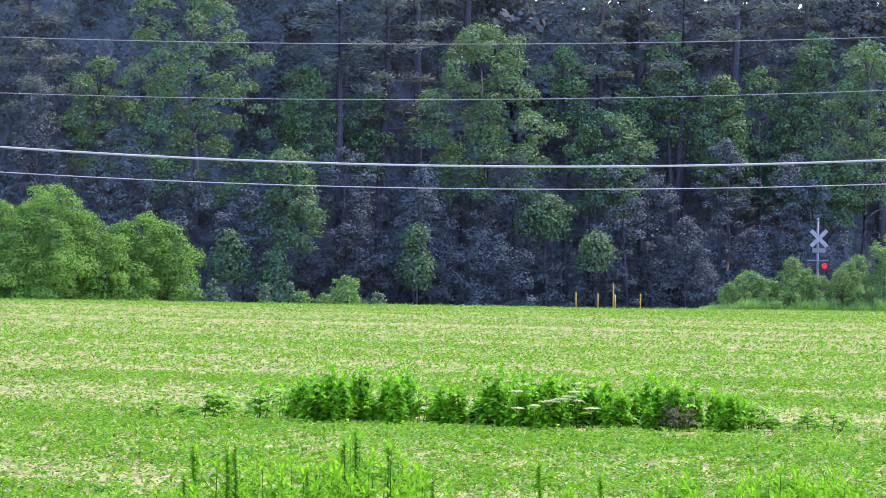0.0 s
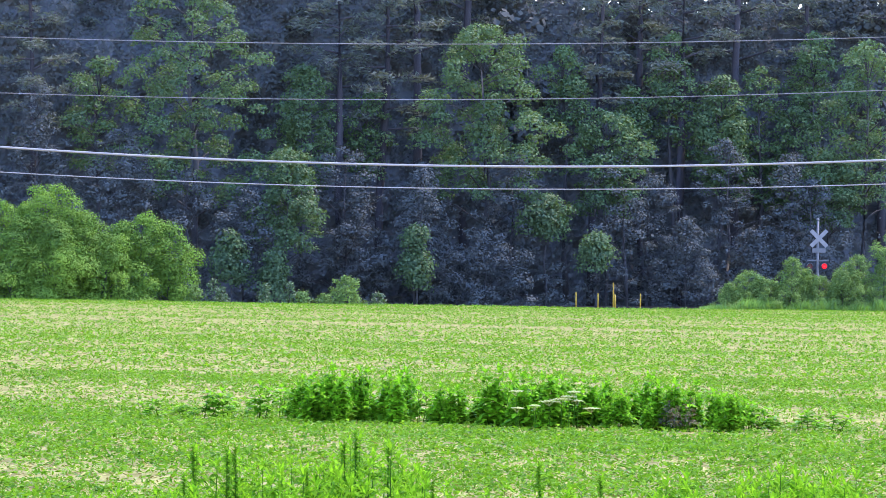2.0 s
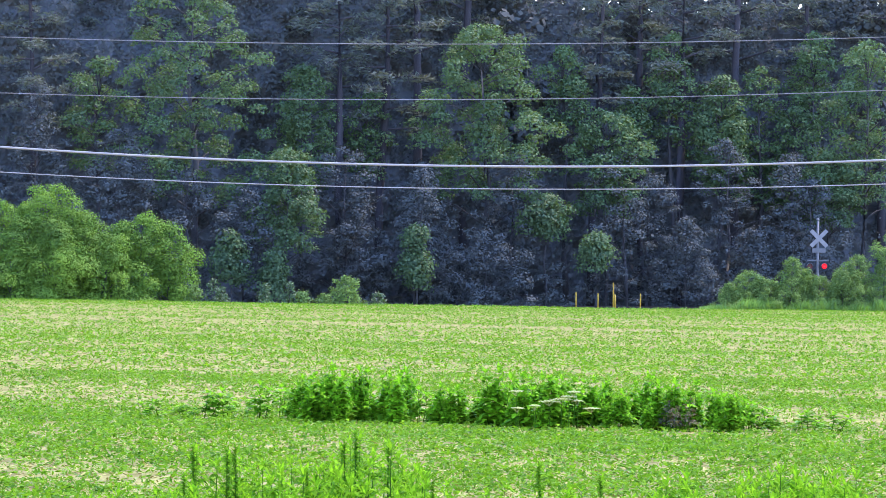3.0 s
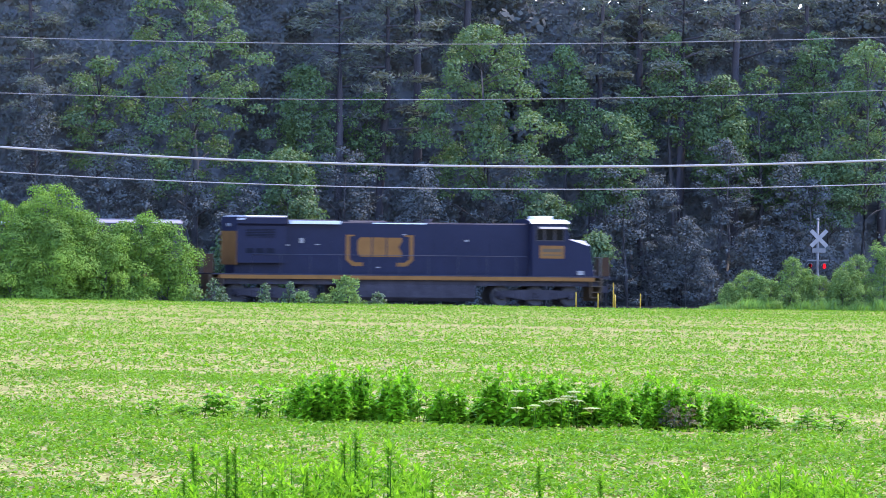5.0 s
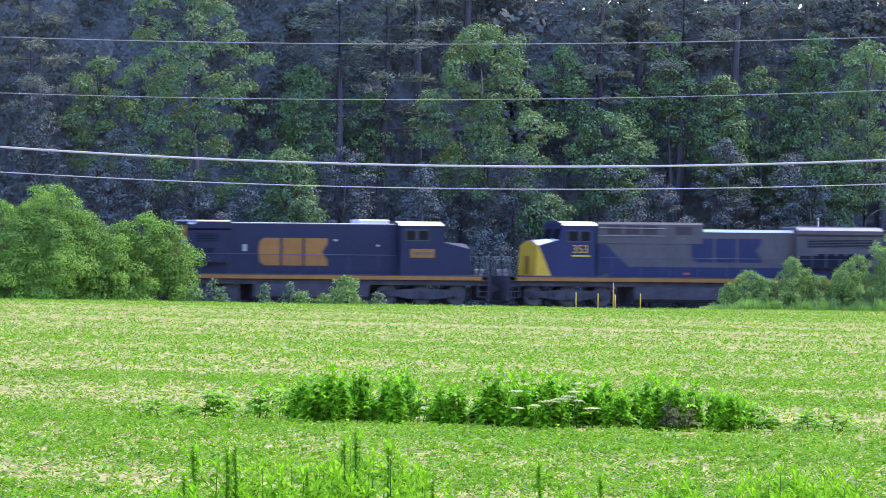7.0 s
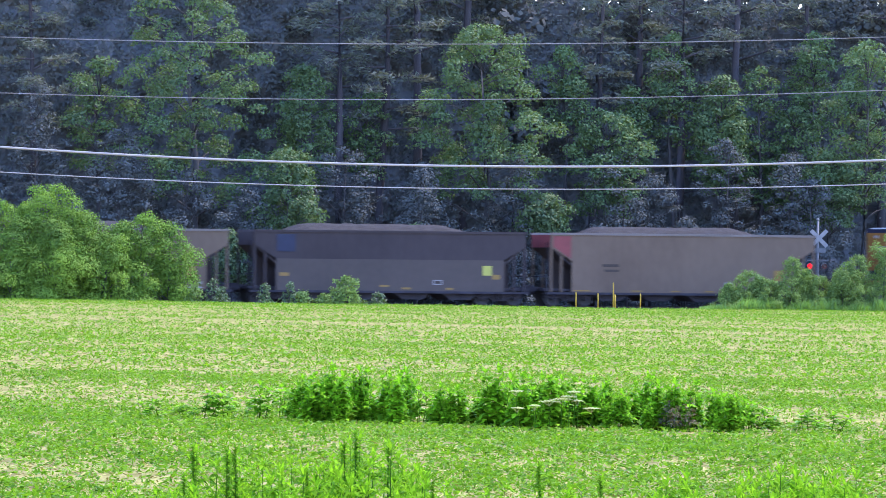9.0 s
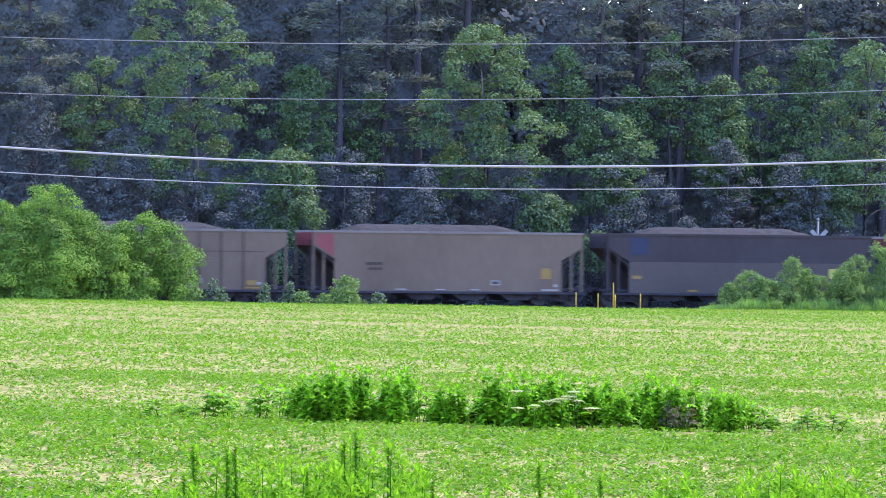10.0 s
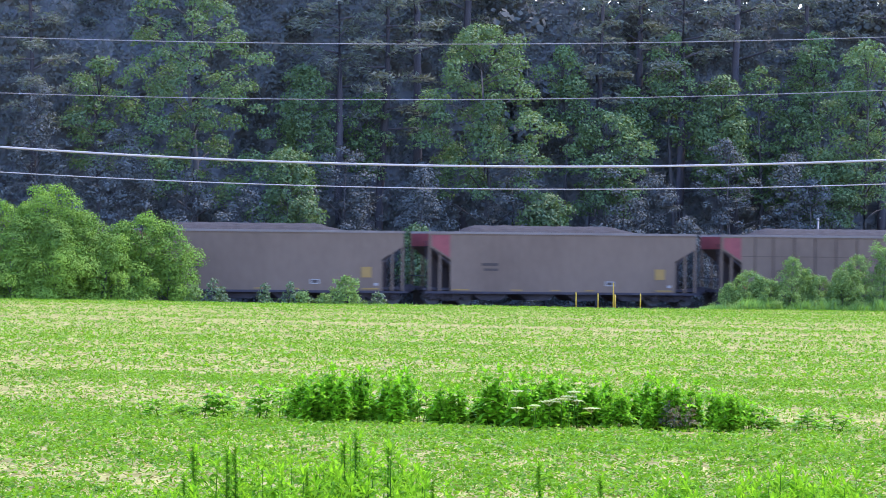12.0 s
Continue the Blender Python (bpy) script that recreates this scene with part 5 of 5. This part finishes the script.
    c = locomotive(dict(label="dark blue six-axle locomotive with a large gold emblem", half=10.15, shade=False, wins=lambda c: [(c + 0.32, c + 0.82), (c + 0.98, c + 1.52)], radedge=False, gates=False, body=M_BLUE, hood=M_BLUE, stripe=M_GOLD, tank=3.1, plain=True, dir=1, endmat=M_UNDER,
                        hood_x=(-6.45, 4.75), hood_top=4.15, roofmat=M_ROOF, rad=(-6.7, -4.4, 4.2), radroof=M_ROOF, end_yellow=True, roof_boxes=((2.75, 4.35, 4.40),), cab=(4.75, 7.0), cab_top=4.32, rake=0.0,
                        win_z=(3.35, 3.85), nose=(8.7, 3.28, 0.1), yellow_nose=False, nosetop=M_BLUE, placards=[(-6.2, -6.05, 2.95, 3.02), (-3.6, -3.4, 2.7, 3.05), (1.3, 1.5, 3.25, 3.35), (3.6, 3.75, 3.0, 3.1)]))
    for s in (-1, 1):
        emblem(c, -2.75, 0.95, 1.98, 3.4, s * 0.998, M_GOLD, s, False)
    part("end_panel", boxes((-6.72, -6.703, -1.40, 1.40, 3.483, 4.0)), M_GOLD, c, "yellow painted rear end")
    part("end_plate", boxes((-6.74, -6.722, -1.2, -0.35, 3.0, 3.3)), M_WHITE, c, "white plate on the rear end")
    flush(c, "number_panel", M_GOLD, [(5.3, 6.6, 2.45, 2.9)], 1.47, "plain gold number panel")
    flush(c, "number_bar", M_GOLDD, [(5.45, 6.45, 2.58, 2.76)], 1.483, "", 0.004)
    unit(c, -35.95)


def hopper(label, style):
    """A loaded coal hopper car, 16.1 m over the couplers."""
    root = thing("hopper_car", label, "hopper car", "hopper cars of the train")
    T, B = 7.35, 6.2                    # half length at the top and of the body's foot
    hw, z0, zt = 1.58, 0.72, 3.80
    main = {"grey": M_HOP, "ribbed": M_HOP, "brown": M_HOPD}[style]
    for s in (-1, 1):
        bm = bmesh.new()
        prism(bm, [(-B, z0), (B, z0), (B, 2.35), (T, 3.05), (T, zt - 0.1), (-T, zt - 0.1), (-T, 3.05), (-B, 2.35)], *sorted((s * (hw - 0.05), s * hw)))
        part("side_sheet", bm, main, root)
        # grey cars get the paler rim that stands for sun on the chord
        part("top_chord", boxes((-T - 0.05, T + 0.05, *sorted((s * (hw - 0.1), s * (hw + 0.05))), zt - 0.098, zt + 0.02)), M_HRIM if style != "brown" else main, root, "top chord, coloured paler as if sunlit on grey cars")
        part("side_sill", boxes((-7.6, 7.6, *sorted((s * (hw - 0.2), s * (hw + 0.02))), 0.60, 0.718)), M_UNDER, root)
        if style == "ribbed":
            for k in range(11):
                x = -B + 0.6 + k * 1.18 + (0.0 if k else 0.15)
                if x > B - 0.1:
                    break
                part("side_rib", boxes((x - 0.035, x + 0.035, *sorted((s * (hw + 0.002), s * (hw + 0.055))), z0 + 0.05, zt - 0.12)), M_RIB, root)
            part("seam", boxes((-B, B, *sorted((s * (hw + 0.002), s * (hw + 0.02))), 2.66, 2.70)), M_RIB, root)
        else:
            part("seam", boxes((-B, B, *sorted((s * (hw + 0.001), s * (hw + 0.005))), 2.36, 2.38)), main, root)
        if style == "brown":
            part("lower_panel", boxes((-B + 0.02, B - 0.02, *sorted((s * (hw + 0.002), s * (hw + 0.014))), z0, 2.34)), M_HOPL, root, "lighter brown lower side")
        for sx in (-1, 1):
            for x in (T - 0.04, 6.75):
                part("end_post", boxes((*sorted((sx * (x - 0.05), sx * (x + 0.05))), *sorted((s * (hw - 0.16), s * (hw - 0.052))), 0.72, 3.25 if x < 7 else zt - 0.1)), main, root)
    for sx in (-1, 1):
        bm = bmesh.new()
        prism(bm, [(sx * T, 3.02), (sx * (T - 0.06), zt - 0.1), (sx * T, zt - 0.1)], -hw + 0.1, hw - 0.1)
        prism(bm, [(sx * T, 3.02), (sx * (T - 0.06), 3.06), (sx * 5.2, 1.4), (sx * 5.26, 1.36)], -hw + 0.06, hw - 0.06)
        part("end_slope", bm, M_HOPD, root, "dark sloping end sheet")
        part("end_sheet", boxes((*sorted((sx * (T - 0.02), sx * (T + 0.03))), -hw + 0.1, hw - 0.1, 3.05, zt - 0.1)), M_RED if (sx < 0 and style != "brown") else main, root)
        part("end_platform", boxes((*sorted((sx * 6.0, sx * 7.62)), -1.36, 1.36, 0.78, 0.9)), M_UNDER, root)
        part("brake_step", boxes((*sorted((sx * 7.4, sx * 7.7)), -0.8, 0.8, 1.5, 1.54)), M_UNDER, root)
        coupler(root, sx * 7.35, sx)
        bogie(root, sx * 6.1, (-0.89, 0.89), 0.46, 1.435, 1)
        bm = bmesh.new()
        tube(bm, [(sx * 7.42, -1.45, 0.9), (sx * 7.42, -1.45, 3.3), (sx * 7.42, -1.05, 3.3), (sx * 7.42, -1.05, 0.9)], [0.018] * 4, 5)
        ladder = part("ladder", bm, M_UNDER, root)
        for z in (1.2, 1.6, 2.0, 2.4, 2.8):
            bm = bmesh.new()
            tube(bm, [(sx * 7.42, -1.44, z), (sx * 7.42, -1.06, z)], [0.016, 0.016], 5)
            part("rung", bm, M_UNDER, ladder)
        # added dark plate: stands for the shade in the open car end
        bm = bmesh.new()
        prism(bm, [(sx * 5.3, 0.905), (sx * 6.95, 0.905), (sx * 6.95, 2.78), (sx * 5.3, 1.38)], -0.02, 0.02)
        part("shade_plate", bm, M_HOPD, root, "dark plate added as shade under the end slope")
        if sx < 0 and style != "brown":
            for s in (-1, 1):
                bm = bmesh.new()
                prism(bm, [(-T + 0.12, 3.10), (-B - 0.05, 2.46), (-B - 0.05, zt - 0.16), (-T + 0.12, zt - 0.16)], *sorted((s * (hw + 0.002), s * (hw + 0.012))))
                part("red_corner", bm, M_RED, root, "red painted end corner")
    # discharge gates and centre sill
    part("centre_sill", boxes((-7.3, 7.3, -0.25, 0.25, 0.62, 0.77)), M_UNDER, root)
    for k in range(4):
        x = -3.9 + k * 2.6
        bm = bmesh.new()
        prism(bm, [(x - 1.15, 0.72), (x + 1.15, 0.72), (x + 0.55, 0.28), (x - 0.55, 0.28)], -1.2, 1.2)
        part("discharge_gate", bm, M_UNDER, root)
    # the load
    rng = random.Random(len(UNITS))
    bm = bmesh.new()
    nx, ny = 44, 12
    grid = []
    for i in range(nx + 1):
        x = -T + 0.1 + (2 * T - 0.2) * i / nx
        f = min(1.0, max(0.0, (x + 5.75) / 1.3), max(0.0, (5.0 - x) / 1.9))
        row = []
        for j in range(ny + 1):
            y = -hw + 0.12 + (2 * hw - 0.24) * j / ny
            g = max(0.0, 1 - (abs(y) / 1.5) ** 2.2)
            row.append(bm.verts.new((x, y, 3.66 + 0.50 * f * g + rng.uniform(-0.03, 0.03))))
        grid.append(row)
    for i in range(nx):
        for j in range(ny):
            bm.faces.new((grid[i][j], grid[i + 1][j], grid[i + 1][j + 1], grid[i][j + 1]))
    part("coal_load", bm, M_COAL, root, "heaped dusty coal load")
    return root


def hopper_marks(root, style, k):
    y = 1.594 if style != "ribbed" else 1.60
    if style == "brown":
        flush(root, "lime_placard", M_LIME, [(5.0, 5.5, 1.55, 2.05)], y)
        flush(root, "yellow_panel", M_REFY, [(5.52, 5.95, 1.35, 1.6), (-6.0, -5.5, 1.45, 1.62)], y, "yellow panel")
        flush(root, "blue_panel", M_LBLUE, [(-6.15, -5.15, 2.7, 3.6)], y, "blue painted corner patch")
        flush(root, "reflector", M_REFY, [(-2.9, -2.4, 0.8, 0.9), (-0.6, -0.1, 0.92, 1.02), (0.6, 1.1, 0.8, 0.9), (3.0, 3.4, 0.8, 0.9)], y)
        flush(root, "stencil_bar", M_HOPL, [(-3.1, -2.7, 2.2, 2.3), (-3.0, -2.4, 1.8, 1.92)], y + 0.01)
    else:
        flush(root, "yellow_square", M_REFY, [(5.05, 5.6, 1.4, 1.95)], y, "faded yellow square") if k != 2 else flush(root, "yellow_square", M_REFY, [(5.2, 5.7, 0.95, 1.2), (-6.1, -5.6, 0.95, 1.2)], y)
        flush(root, "reflector", M_REFY if k != 1 else M_WHITE, [(-6.1, -5.2, 0.78, 0.84), (-2.9, -2.3, 0.78, 0.84), (-0.7, -0.2, 0.78, 0.84), (1.2, 1.7, 0.78, 0.84), (5.1, 6.0, 0.78, 0.86)], y)
        flush(root, "stencil_bar", M_STEN, [(-4.5, -3.6, 2.06, 2.2), (-4.4, -3.6, 1.8, 1.92)] if k != 2 else [(-3.7, -3.1, 2.5, 2.58), (-4.2, -3.2, 1.9, 1.96)], y)
        flush(root, "white_plate", M_WHITE, [(5.75, 5.95, 0.98, 1.12)], y, "small white plate")
        if k == 2:
            flush(root, "white_plate", M_WHITE, [(-5.9, -5.7, 1.6, 1.75), (-0.9, -0.65, 1.5, 1.62)], y)
    flush(root, "consolidated_plate", M_WHITE, [(2.3, 2.8, 1.05, 1.3)], y, "framed dark data plate")
    flush(root, "plate_face", M_STEN, [(2.37, 2.73, 1.1, 1.25)], y + 0.013, "", 0.004)


def train_hoppers():
    grey = "grey steel coal hopper car with red end corner"
    for i, (style, k, label) in enumerate((("grey", 0, grey), ("brown", 0, "dark brown coal hopper car with blue and lime patches"), ("grey", 1, grey + " and white dashes"), ("ribbed", 2, "grey ribbed coal hopper car with red end corner"), ("grey", 0, grey), ("grey", 0, grey), ("grey", 0, grey))):
        h = hopper(label, style)
        hopper_marks(h, style, k)
        unit(h, -54.15 - 16.1 * i)


train_locomotives()
train_hoppers()


# ---- what moves ----
def motions():
    # the train passes at a steady pace
    for root, s, back in UNITS:
        rows = []
        for k in range(13):
            p = on_track(s + SPEED * (k - 5.5))
            rows.append((float(k), pose(p.x, p.y, p.z, 0, 0, 18 + (180 if back else 0))))
        walk(root, rows)
    # its wheels roll
    for ws, place, r, heading in WHEELS:
        rate = SPEED / r * heading / FPS
        walk(ws, [(k / FPS, Matrix.Translation(place) @ Matrix.Rotation(rate * k, 4, "Y")) for k in range(361)])
    # the two lamps flash in turn: each lens turns its lit or its dark face forward
    for i, (lens, place) in enumerate(LENSES):
        angle = 180.0 if i == 0 else 0.0
        rows = [(0.0, Matrix.Translation(place) @ Matrix.Rotation(radians(angle), 4, "Z"))]
        t = 0.10
        while t < 11.9:
            f = round(t * FPS)
            for j, a in enumerate((0, 60, 120, 180)):
                rows.append(((f - 1 + j) / FPS, Matrix.Translation(place) @ Matrix.Rotation(radians(angle + a), 4, "Z")))
            angle += 180
            t += 0.54
        rows.append((12.0, Matrix.Translation(place) @ Matrix.Rotation(radians(angle), 4, "Z")))
        walk(lens, rows)


motions()
